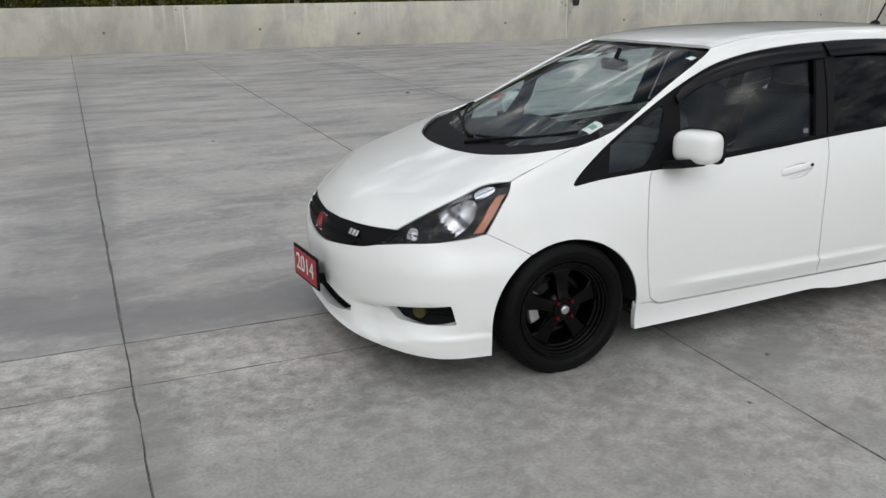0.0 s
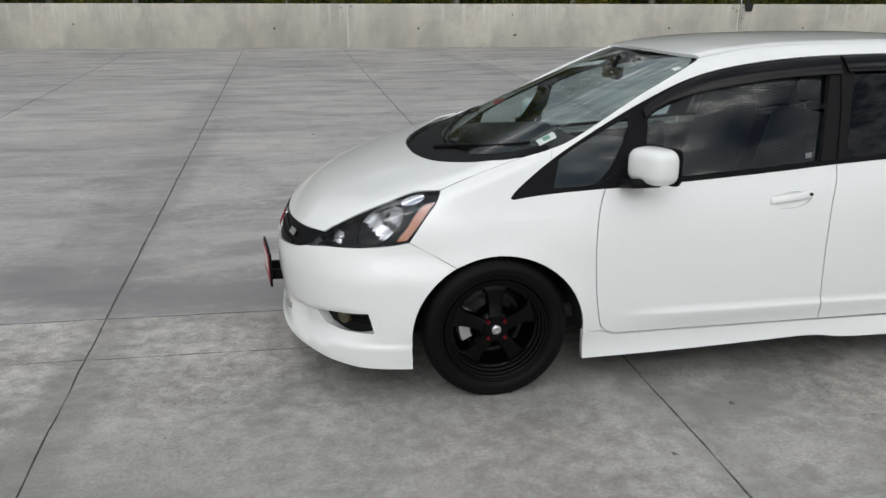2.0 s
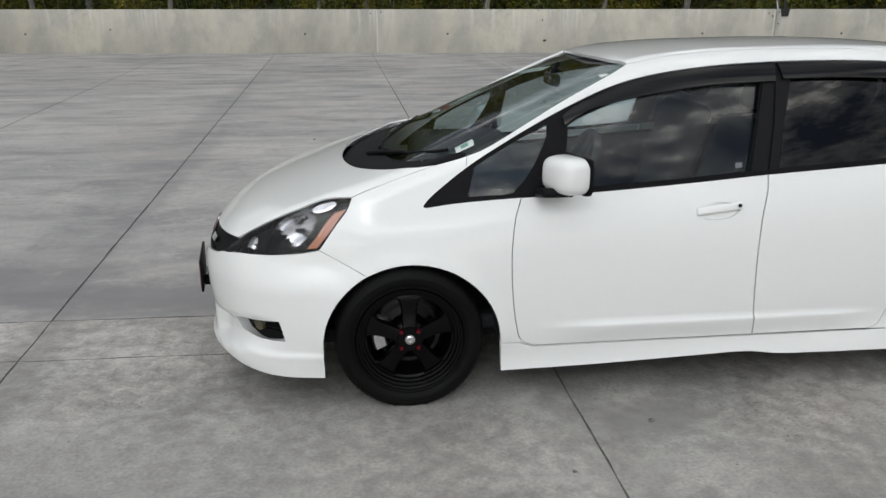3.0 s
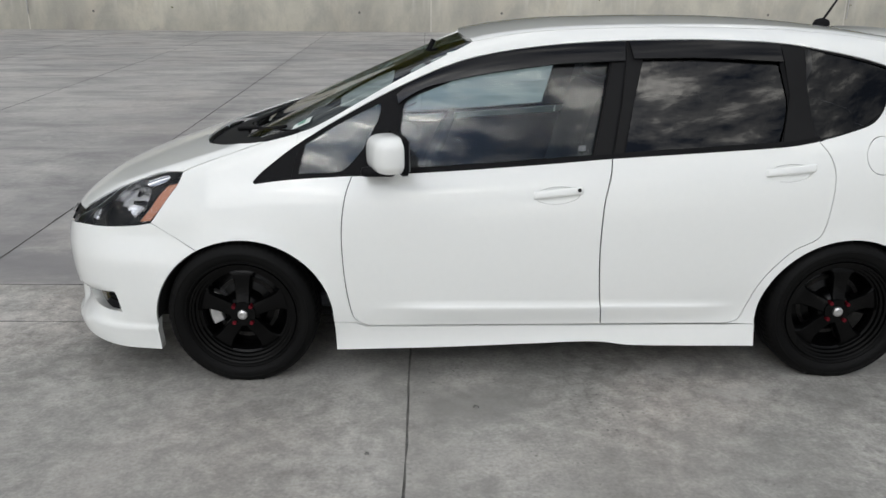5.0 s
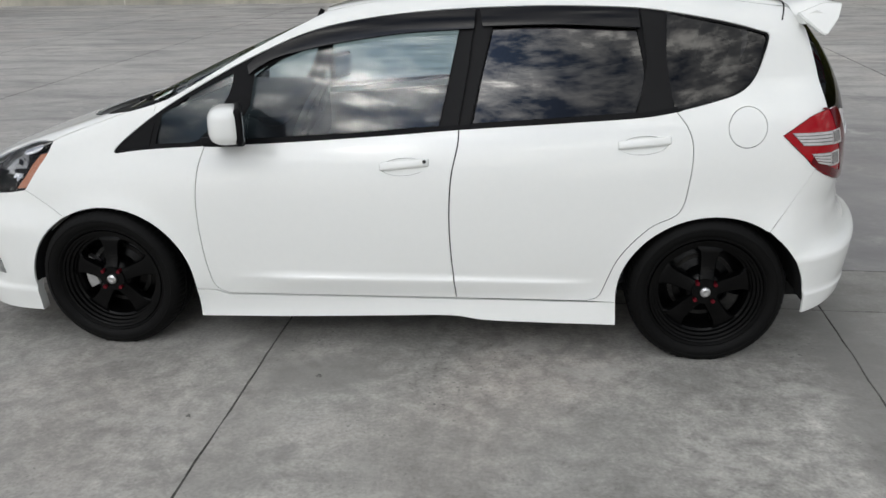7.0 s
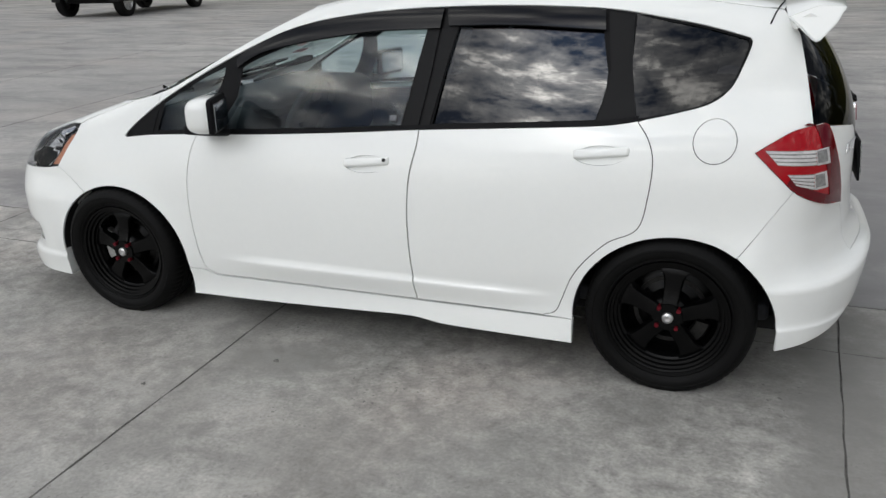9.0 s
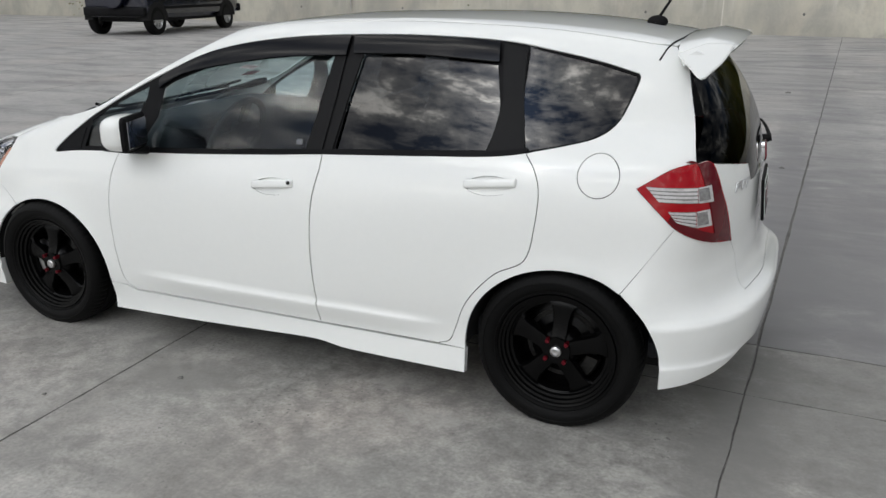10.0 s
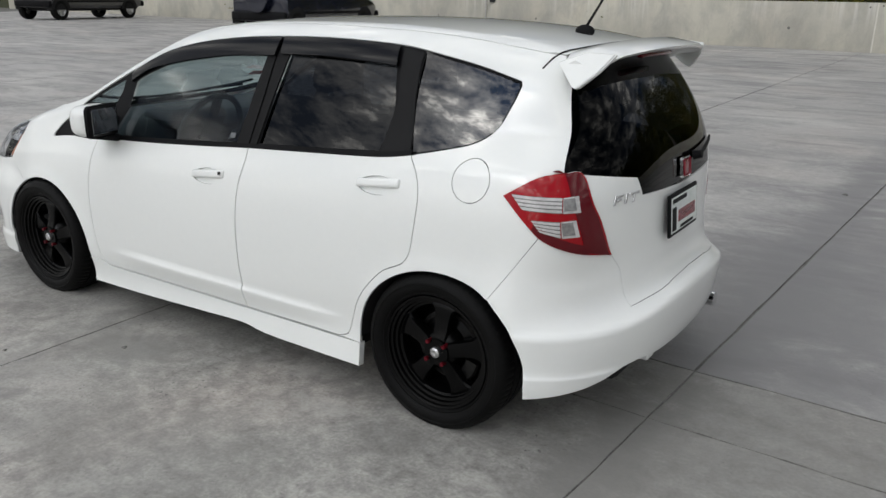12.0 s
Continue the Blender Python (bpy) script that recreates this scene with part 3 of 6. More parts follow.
hood_front = [tuple(q) for q in flat(lift(np.array(grille_top), "nose"), "top")]
lamp_line = [tuple(q) for q in flat(lift(np.array(LAMP_TOP[:31]), "side"), "top")]
rear_line = [tuple(q) for q in flat(lift(np.array([(-0.18, 0.896), (-0.1, 0.925), (0.02, 0.966), (0.118, 0.998)]), "side"), "top")]
cowl = spline([(0.118, rear_line[-1][1]), (0.02, -0.675), (-0.09, -0.565), (-0.195, -0.39), (-0.247, -0.18), (-0.258, 0.0)], 8)
hood_half = [q for q in hood_front] + lamp_line[::-1][1:] + rear_line[1:] + cowl[1:]
hood_loop = hood_half + [(x, -y) for x, y in hood_half[::-1]]
panel("bonnet", [hood_loop], "top", PAINT, car, depth=0.008, gap=0.0012)
base_line = spline([(0.24, -0.69), (0.13, -0.62), (0.02, -0.48), (-0.06, -0.28), (-0.09, 0.0)], 8)
edge_top = [tuple(q) for q in flat(lift(np.array(SHIELD_EDGE), "side"), "top")]
head_line = spline([edge_top[-1], (0.926, -0.36), (0.912, 0.0)], 8)
cowl_half = cowl[::-1] + [q for q in edge_top if 0.118 < q[0] < 0.24] + base_line
panel("cowl", [cowl_half + [(x, -y) for x, y in cowl_half[::-1]]], "top", BLACK, car, off=-0.028, depth=0, gap=-0.006, label="matt black plastic cowl")
glass_half = base_line[::-1] + [q for q in edge_top if q[0] > 0.24] + head_line[1:]
shield = panel("windshield", [glass_half + [(x, -y) for x, y in glass_half[::-1]]], "top", SHIELD, car, "clear greenish windshield", off=-0.024, depth=0, gap=-0.012, step=0.045, fair=True, bend={2: -0.06})
roof_side = [tuple(q) for q in flat(lift(np.array(ROOF_EDGE), "side"), "top")]
roof_half = head_line[::-1] + roof_side[1:] + [(2.82, -0.3), (2.83, 0.0)]
roof = panel("roof", [roof_half + [(x, -y) for x, y in roof_half[::-1]]], "top", PAINT, car, gap=0.0025, step=0.045)

# tail: hatch, rear glass, lamps and bumper
post = [(2.79, 1.368), (2.848, 1.29), (2.885, 1.15), (2.910, 1.03), (2.915, 1.007)]
post_r = [tuple(q) for q in flat(lift(np.array(post), "side"), "rear")]
lamp_r = [tuple(q) for q in flat(lift(np.array(TAIL_LAMP[1][1:]), "side"), "rear")]
hatch_low = [(-0.520, 0.680), (-0.496, 0.648), (-0.489, 0.60), (-0.488, 0.55), (-0.486, 0.514), (-0.40, 0.526), (-0.193, 0.545), (0.0, 0.549)]
rear_glass_half = [(0.0, 1.365), (-0.3, 1.36)] + post_r + [(-0.615, 0.996), (-0.414, 0.965), (-0.388, 0.900), (0.0, 0.880)]
rg = panel("rear_glass", [rear_glass_half + [(-u, v) for u, v in rear_glass_half[::-1]]], "rear", REAR_TINT, car, "dark tinted rear window glass", off=-0.003, depth=0, gap=0.002, step=0.04, fair=True)
hatch_half = [(0.0, 0.880), (-0.388, 0.900), (-0.414, 0.965), (-0.615, 0.996)] + lamp_r + hatch_low
hatch = panel("tailgate", [hatch_half + [(-u, v) for u, v in hatch_half[::-1]]], "rear", PAINT, car, gap=0.0008, depth=0.007, step=0.028)
tail_loop = TAIL_LAMP[0] + TAIL_LAMP[1][1:] + TAIL_LAMP[2][1:-1]
tails = panel("tail_lamp", [tail_loop], "side", RED_LENS, car, "red tail lamp with two ribbed clear bands", off=0.006, depth=0.03, gap=0.001, step=0.02, mirror=True)

arch_t = [tuple(q) for q in flat(lift(np.array([q for q in ARCH_R if q[0] >= 2.715][::-1]), "side"), "tail")]
corner_t = recast([(2.874, 0.221)], "side", "tail")[0]
lamp_low_t = recast(TAIL_LAMP[2][0:14], "side", "tail")
hatch_t = [tuple(q) for q in flat(lift(np.array(hatch_low), "rear"), "tail")]
under = [(0.0, 0.285), (0.35, 0.297), (0.50, 0.310), (0.58, 0.302), (0.66, 0.272), (0.734, 0.250), (0.83, 0.233)]
rear_half = under + [corner_t] + arch_t + recast([(2.717, 0.558), (2.78, 0.65)], "side", "tail") + lamp_low_t[::-1] + hatch_t
rear_bumper = panel("rear_bumper", [rear_half + [(-u, v) for u, v in rear_half[::-1]]], "tail", PAINT, car, depth=0.008, step=0.0135, gap=0.0008)

# window band: black surround with openings, glass set into it, visors over it
WIN_Q = spline([(0.275, 0.993), (0.245, 0.876)], 3) + spline([(0.40, 0.884), (0.44, 0.897), (0.51, 0.972), (0.575, 1.09), (0.585, 1.140)], 4) + spline([(0.583, 1.152), (0.50, 1.116), (0.38, 1.055), (0.275, 0.993)], 4)
WIN_F = [(0.565, 0.895), (0.85, 0.912), (1.15, 0.932), (1.432, 0.955), (1.46, 1.08), (1.508, 1.315)] + spline([(1.508, 1.335), (1.3, 1.322), (1.08, 1.29), (0.9, 1.245), (0.735, 1.185), (0.672, 1.150)], 4) + [(0.655, 1.03)]
WIN_R = [(1.562, 0.965), (1.88, 0.985), (2.192, 1.008), (2.222, 1.10), (2.222, 1.17), (2.19, 1.318)] + [(1.9, 1.335), (1.64, 1.33), (1.60, 1.16)]
WIN_C = spline([(2.335, 1.016), (2.478, 1.046), (2.577, 1.077), (2.636, 1.123), (2.668, 1.192), (2.689, 1.262)], 4) + spline([(2.683, 1.280), (2.55, 1.317), (2.4, 1.347), (2.30, 1.366)], 4) + [(2.30, 1.20)]
band = GLASS_LOW + GLASS_TOP[1:-1]
surround = panel("window_surround", [band, WIN_Q, WIN_F, WIN_R, WIN_C], "side", BLACK, car, "black window surround", off=-0.006, depth=0.0, gap=-0.002, step=0.024, mirror=True)
pair_f, pair_r = (doors_f[0], doors_f[1]), (doors_r[0], doors_r[1])
panel("quarter_window", [WIN_Q], "side", DOOR_GLASS, (surround[0], surround[1]), "small clear triangular window", off=-0.012, depth=0, gap=-0.003, fair=True, mirror=True, bend={3: 0.10, 4: 0.0, 5: 0.12})
panel("window", [WIN_F], "side", DOOR_GLASS, pair_f, "lightly tinted window glass", off=-0.016, depth=0, gap=-0.003, step=0.04, fair=True, mirror=True, bend={3: 0.055, 4: 0.0, 5: 0.10})
panel("window", [WIN_R], "side", TINTED, pair_r, "dark tinted window glass", off=-0.014, depth=0, gap=-0.003, step=0.04, fair=True, mirror=True)
panel("rear_quarter_window", [WIN_C], "side", TINTED, (side_panels[0], side_panels[1]), "dark tinted window glass", off=-0.010, depth=0, gap=-0.003, step=0.04, fair=True, mirror=True, bend={3: 0.11, 4: 0.0, 5: 0.09})
post_b1 = [(1.435, 0.950), (1.508, 0.947), (1.545, 1.16), (1.57, 1.380), (1.515, 1.378), (1.512, 1.31), (1.463, 1.08)]
post_b2 = [(1.514, 0.947), (1.555, 0.952), (1.60, 1.16), (1.642, 1.335), (1.64, 1.384), (1.577, 1.381), (1.552, 1.16)]
post_c = [(2.195, 0.995), (2.335, 1.017), (2.305, 1.20), (2.295, 1.362), (2.20, 1.376), (2.228, 1.18)]
panel("pillar_trim", [post_b1], "side", PILLAR, pair_f, "satin dark grey pillar film", off=0.0, depth=0.008, gap=0.002, mirror=True)
panel("pillar_trim", [post_b2], "side", PILLAR, pair_r, "satin dark grey pillar film", off=0.0, depth=0.008, gap=0.002, mirror=True)
panel("pillar_trim", [post_c], "side", PILLAR, pair_r, "satin dark grey pillar film", off=-0.001, depth=0.008, gap=0.002, mirror=True)
front_corner = [(0.085, 0.845), (0.222, 0.862), (0.246, 0.962), (0.13, 0.892)]
panel("corner_trim", [front_corner], "side", BLACK, (surround[0], surround[1]), off=-0.003, depth=0.004, gap=0.002, mirror=True)
visor_f = spline([(0.648, 1.178), (0.70, 1.214), (0.86, 1.285), (1.05, 1.332), (1.3, 1.364), (1.57, 1.379)], 5) + spline([(1.565, 1.310), (1.3, 1.297), (1.08, 1.270), (0.93, 1.245), (0.78, 1.210), (0.70, 1.174), (0.655, 1.145)], 5)
visor_r = spline([(1.585, 1.380), (1.9, 1.384), (2.19, 1.372)], 5) + spline([(2.20, 1.308), (1.9, 1.322), (1.60, 1.318)], 5)
panel("visor", [visor_f], "side", VISOR, pair_f, "smoked plastic rain visor", off=0.014, depth=0.016, gap=0.0, step=0.024, mirror=True)
panel("visor", [visor_r], "side", VISOR, pair_r, "smoked plastic rain visor", off=0.014, depth=0.016, gap=0.0, step=0.024, mirror=True)
belt_f = low_f + [(x, z + 0.016) for x, z in low_f[::-1]]
belt_r = low_r + [(x, z + 0.016) for x, z in low_r[::-1]]
panel("belt_trim", [belt_f], "side", BLACK, pair_f, off=0.003, depth=0.006, gap=0.0, mirror=True)
panel("belt_trim", [belt_r], "side", BLACK, pair_r, off=0.003, depth=0.006, gap=0.0, mirror=True)

# dark structure behind the panels; the black inner_side stands for shade in the gaps
inner = [(-0.30, 0.66), (-0.15, 0.64)] + [(x, z + 0.02) for x, z in ARCH_F if x > -0.1] + [(0.40, 0.20), (2.12, 0.20)] + [(x, z + 0.02) for x, z in ARCH_R] + [(2.86, 0.60), (2.86, 0.94), (2.60, 0.99), (2.30, 0.96), (1.50, 0.91), (0.45, 0.84), (0.10, 0.81), (-0.2, 0.80)]
panel("inner_side", [inner], "side", DARK, car, off=-0.028, depth=0, gap=0, step=0.06, mirror=True)
bm = bmesh.new()
box(bm, (-0.55, -0.62, 0.20), (2.95, 0.62, 0.27), 0.02)
box(bm, (0.42, -0.78, 0.19), (2.10, 0.78, 0.26), 0.02)
box(bm, (-0.60, -0.40, 0.24), (0.05, 0.40, 0.62), 0.05)
box(bm, (-0.62, -0.62, 0.24), (-0.45, 0.62, 0.60), 0.04)
part("underbody", bm, DARK, car, "black underbody")
for cx in (0.01, 2.515):
    for s in (-1, 1):
        bm = bmesh.new()
        n = 24
        rows = []
        for y in (0.79, 0.55):
            rows.append([bm.verts.new((cx + 0.368 * math.cos(t), s * y, 0.275 + 0.345 * math.sin(t))) for t in np.linspace(-0.02, math.pi + 0.02, n)])
        for i in range(n - 1):
            bm.faces.new((rows[0][i], rows[0][i + 1], rows[1][i + 1], rows[1][i]))
        bm.faces.new(rows[1])
        part("wheel_liner", bm, DARK, car, "black wheel arch liner")

# black edging inside the wheel arches
for arch in (ARCH_F, ARCH_R):
    rim_xz = np.array(arch) + (np.array([np.mean([q[0] for q in arch]), 0.275]) - np.array(arch)) * 0.008
    out_p = lift(rim_xz, "side")
    out_p = out_p - slope(out_p) * 0.004
    in_p = out_p * np.array([1, 0, 1]) + np.array([0, -0.74, 0])
    for s in (1, -1):
        bm = bmesh.new()
        rows = [[bm.verts.new((x, s * y, z)) for x, y, z in pts] for pts in (out_p, in_p)]
        for i in range(len(rim_xz) - 1):
            bm.faces.new((rows[0][i], rows[0][i + 1], rows[1][i + 1], rows[1][i]))
        part("arch_edging", bm, DARK, car, "black wheel arch edging")

# ---------------------------------------------------------------- wheels
R_TYRE, HUB_Z = 0.311, 0.296


def make_wheel():
    rim = lathe([(0.045, 0.012), (0.06, 0.018), (0.075, 0.03), (0.09, 0.075), (0.160, 0.10), (0.172, 0.055), (0.178, 0.034), (0.187, 0.030), (0.190, 0.018), (0.199, 0.015), (0.202, 0.004), (0.211, 0.001), (0.213, -0.008), (0.221, -0.011), (0.225, -0.006), (0.225, 0.02), (0.20, 0.06), (0.20, 0.19)], 96)
    rod(rim, (0, 0.06, 0), (0, 0.000, 0), 0.058, 0.052, 32)
    bmesh.ops.recalc_face_normals(rim, faces=rim.faces)
    wheel = part("wheel", rim, RIM, None, "black five-spoke alloy wheel")
    for k in range(5):
        t = radians(90 + 72 * k)
        bm, prev = bmesh.new(), None
        for r, w, y0, y1 in ((0.040, 0.029, 0.004, 0.045), (0.070, 0.031, 0.014, 0.055), (0.105, 0.032, 0.022, 0.062), (0.140, 0.036, 0.025, 0.066), (0.162, 0.044, 0.024, 0.068), (0.176, 0.060, 0.028, 0.070), (0.184, 0.074, 0.032, 0.070)):
            cols = []
            for u, y in ((-w, y1), (-w, y0 + 0.010), (-w * 0.84, y0 + 0.002), (-w * 0.4, y0), (w * 0.4, y0), (w * 0.84, y0 + 0.002), (w, y0 + 0.010), (w, y1)):
                cols.append(bm.verts.new((r * math.cos(t) - u * math.sin(t), y, r * math.sin(t) + u * math.cos(t))))
            if prev:
                for i in range(7):
                    bm.faces.new((prev[i], prev[i + 1], cols[i + 1], cols[i]))
                bm.faces.new((prev[7], prev[0], cols[0], cols[7]))
            prev = cols
        bmesh.ops.recalc_face_normals(bm, faces=bm.faces)
        part("spoke", bm, RIM, wheel)
    side = [(0.210, 0.03), (0.218, 0.000), (0.227, -0.009), (0.232, -0.017), (0.236, -0.016), (0.240, -0.021), (0.258, -0.030), (0.272, -0.029), (0.274, -0.0315), (0.279, -0.030), (0.294, -0.020), (0.305, -0.004), (0.309, 0.016)]
    tread = []
    for y in (0.040, 0.083, 0.126):
        tread += [(R_TYRE, y - 0.012), (R_TYRE, y), (R_TYRE - 0.007, y + 0.003), (R_TYRE - 0.007, y + 0.011), (R_TYRE, y + 0.014)]
    prof = side + tread + [(R_TYRE, 0.15), (0.304, 0.165), (0.284, 0.18), (0.24, 0.18), (0.206, 0.17)]

    def notch(i, k):
        return 0.003 if (i % 4 == 0 and 11 <= k <= 14) else 0.0
    bm = lathe(prof, 288, notch)
    for v in bm.verts:
        if v.co.z < -HUB_Z:
            v.co.z = -HUB_Z
            v.co.y += -0.006 if v.co.y < 0.08 else 0.006
    part("tyre", bm, RUBBER, wheel, "black rubber tyre with shallow tread")
    bm = lathe([(0.0, -0.012), (0.012, -0.014), (0.020, -0.010), (0.021, 0.0), (0.030, 0.001), (0.031, 0.01)], 28)
    part("centre_cap", bm, STEEL, wheel, "bare steel hub nut")
    for k in range(4):
        t = radians(45 + 90 * k)
        bm = bmesh.new()
        c = Vector((0.050 * math.cos(t), 0, 0.050 * math.sin(t)))
        rod(bm, c + Vector((0, 0.02, 0)), c + Vector((0, -0.012, 0)), 0.0095, 0.0085, 6)
        part("lug_nut", bm, RED_NUT, wheel, "red anodised lug nut")
    part("brake_disc", lathe([(0.06, 0.085), (0.135, 0.085), (0.135, 0.105), (0.06, 0.105)], 48), IRON, wheel, "grey iron brake disc")
    return wheel


def caliper(parent, s=1, mat=STEEL):
    bm, rings = bmesh.new(), []
    for t in np.linspace(radians(146), radians(206), 13):
        ring = [(0.098, 0.060), (0.104, 0.054), (0.148, 0.054), (0.156, 0.062), (0.156, 0.086), (0.098, 0.086)]
        rings.append([bm.verts.new((r * math.cos(t), y, r * math.sin(t))) for r, y in ring])
    for p, q in zip(rings[:-1], rings[1:]):
        for i in range(6):
            bm.faces.new((p[i], p[(i + 1) % 6], q[(i + 1) % 6], q[i]))
    bm.faces.new(rings[0][::-1])
    bm.faces.new(rings[-1])
    bmesh.ops.recalc_face_normals(bm, faces=bm.faces)
    ob = part("brake_caliper", bm, mat, parent, "metal brake caliper")
    ob.matrix_basis = Matrix.Rotation(radians(s), 4, "Y")
    return ob


wheel = make_wheel()
wheel.parent = car
wheel.location = (0.0, -0.832, HUB_Z)
for x, s, spin in ((2.5, -1, 4), (0.0, 1, 180), (2.5, 1, 180)):
    m = Matrix.Translation((x, 0.822 * s, HUB_Z)) @ Matrix.Rotation(radians(180 if s > 0 else 0), 4, "Z") @ Matrix.Rotation(radians(spin if s < 0 else 0), 4, "Y")
    twin = copy_thing(wheel, m)
    twin.parent = car
    caliper(twin, 215 if x > 1 else 0, IRON if x > 1 else STEEL)

caliper(wheel, 0)

# ---------------------------------------------------------------- concrete yard


def concrete(name, tones, stains, coarse, fine, squeeze, per_piece, rough=(0.5, 0.8), bump=0.12, blotch=0.5, speckle=0.5, runs=0.0, patches=(), pits=0.0):
    """Cast concrete: broad stains, streaky blotches, finer mottling and pores, over a base tone that differs a little from piece to piece."""
    m = material(name, tones[1], 0.8, spec=0.55)
    n, l = m.node_tree.nodes, m.node_tree.links
    b = n["Principled BSDF"]
    tc = n.new("ShaderNodeTexCoord")

    def cloud_at(scale, squeeze_by, detail, rgh, lo, hi, warp=0.0):
        mp, tx, mr = n.new("ShaderNodeMapping"), n.new("ShaderNodeTexNoise"), n.new("ShaderNodeMapRange")
        mp.inputs["Scale"].default_value = squeeze_by
        tx.inputs["Scale"].default_value, tx.inputs["Detail"].default_value, tx.inputs["Roughness"].default_value, tx.inputs["Distortion"].default_value = scale, detail, rgh, warp
        mr.inputs["From Min"].default_value, mr.inputs["From Max"].default_value = lo, hi
        l.new(tc.outputs["Object"], mp.inputs[0])
        l.new(mp.outputs[0], tx.inputs["Vector"])
        l.new(tx.outputs["Fac"], mr.inputs["Value"])
        return mr.outputs[0]

    def blend(fac, a, c, amount=1.0, mode="MIX"):
        mx = n.new("ShaderNodeMix")
        mx.data_type, mx.blend_type = "RGBA", mode
        k = n.new("ShaderNodeMath")
        k.operation = "MULTIPLY"
        k.inputs[1].default_value = amount
        l.new(fac, k.inputs[0])
        l.new(k.outputs[0], mx.inputs[0])
        for sock, val in ((mx.inputs[6], a), (mx.inputs[7], c)):
            if isinstance(val, tuple):
                sock.default_value = (*val, 1)
            else:
                l.new(val, sock)
        return mx.outputs[2]

    ragged_edge = cloud_at(3.2, (0.8, 1.3, 1), 7, 0.65, 0.30, 0.75, 0.6)
    broad = cloud_at(coarse, squeeze, 5, 0.55, 0.38, 0.64, 0.4)
    streak = cloud_at(coarse * 4.2, (squeeze[0] * 0.7, squeeze[1] * 1.4, squeeze[2]), 6, 0.58, 0.44, 0.70, 0.5)
    mottle = cloud_at(fine, (1, 1, 1), 4, 0.55, 0.30, 0.70, 0.3)
    pores = cloud_at(fine * 5, (1, 1, 1), 3, 0.6, 0.30, 0.72)
    warm = cloud_at(coarse * 1.7, (1.2, 0.9, 1), 3, 0.5, 0.5, 0.75)
    col = blend(broad, tones[0], tones[1])
    col = blend(warm, col, tones[2], 0.45)
    col = blend(streak, col, stains, blotch)
    ragged = cloud_at(coarse * 9, (squeeze[0] * 1.3, squeeze[1], squeeze[2]), 9, 0.68, 0.50, 0.74, 0.8)
    col = blend(ragged, col, stains, 0.55 * blotch)
    dark = blend(mottle, (1 - 0.36 * speckle,) * 3, (1 + 0.24 * speckle,) * 3)
    one = cloud_at(1, (1, 1, 1), 0, 0.5, -9, -8)
    patchy = cloud_at(coarse * 2.3, (1, 1.2, 1), 4, 0.55, 0.26, 0.56, 0.6)
    col = blend(patchy, col, dark, 1.0, "MULTIPLY")
    stain = cloud_at(coarse * 3.1, (1, 1.35, 1), 9, 0.66, 0.57, 0.67, 1.2)
    col = blend(stain, col, stains, 0.55 * blotch)
    grain = blend(pores, (1 - 0.25 * speckle,) * 3, (1 + 0.18 * speckle,) * 3)
    col = blend(one, col, grain, 1.0, "MULTIPLY")
    if pits:
        # clusters of small dark pits and rust-tinged spots
        where_pit = cloud_at(1.9, (1, 1, 1), 3, 0.6, 0.50, 0.66, 0.5)
        pit = cloud_at(46.0, (1, 1, 1), 2, 0.5, 0.62, 0.70)
        both_pit = n.new("ShaderNodeMath")
        both_pit.operation = "MULTIPLY"
        l.new(where_pit, both_pit.inputs[0])
        l.new(pit, both_pit.inputs[1])
        col = blend(both_pit.outputs[0], col, tuple(0.55 * c for c in stains), pits)
        smear = cloud_at(2.6, (1, 1, 1), 10, 0.72, 0.545, 0.66, 0.9)
        col = blend(smear, col, stains, 0.6 * pits)
        pale = cloud_at(3.4, (0.9, 1.1, 1), 10, 0.74, 0.53, 0.68, 0.7)
        col = blend(pale, col, tuple(1.10 * c for c in tones[1]), 0.5)
    for cx, cy, rx, ry, amount in patches:
        # an area mixed towards the stains colour, with a ragged rim
        sub, mul_, size, rag, rim = n.new("ShaderNodeVectorMath"), n.new("ShaderNodeVectorMath"), n.new("ShaderNodeVectorMath"), n.new("ShaderNodeMath"), n.new("ShaderNodeMapRange")
        sub.operation, mul_.operation, size.operation, rag.operation = "SUBTRACT", "MULTIPLY", "LENGTH", "MULTIPLY_ADD"
        sub.inputs[1].default_value, mul_.inputs[1].default_value = (cx, cy, 0), (1 / rx, 1 / ry, 0)
        rag.inputs[1].default_value = -0.9
        rim.inputs["From Min"].default_value, rim.inputs["From Max"].default_value = 1.0, 0.25
        l.new(tc.outputs["Object"], sub.inputs[0])
        l.new(sub.outputs[0], mul_.inputs[0])
        l.new(mul_.outputs[0], size.inputs[0])
        l.new(ragged_edge, rag.inputs[0])
        l.new(size.outputs["Value"], rag.inputs[2])
        l.new(rag.outputs[0], rim.inputs["Value"])
        col = blend(rim.outputs[0], col, stains, amount)
    if runs:
        # pale lime runs from the top edge, in some stretches only
        fine_run = cloud_at(1.0, (5.5, 5.5, 0.28), 5, 0.6, 0.50, 0.68, 0.1)
        where = cloud_at(1.0, (0.25, 0.25, 0.0), 1, 0.5, 0.42, 0.56)
        sep, high, mul, mul2 = n.new("ShaderNodeSeparateXYZ"), n.new("ShaderNodeMapRange"), n.new("ShaderNodeMath"), n.new("ShaderNodeMath")
        mul.operation = mul2.operation = "MULTIPLY"
        high.inputs["From Min"].default_value, high.inputs["From Max"].default_value = 0.5, 1.5
        l.new(tc.outputs["Object"], sep.inputs[0])
        l.new(sep.outputs[2], high.inputs["Value"])
        l.new(fine_run, mul.inputs[0])
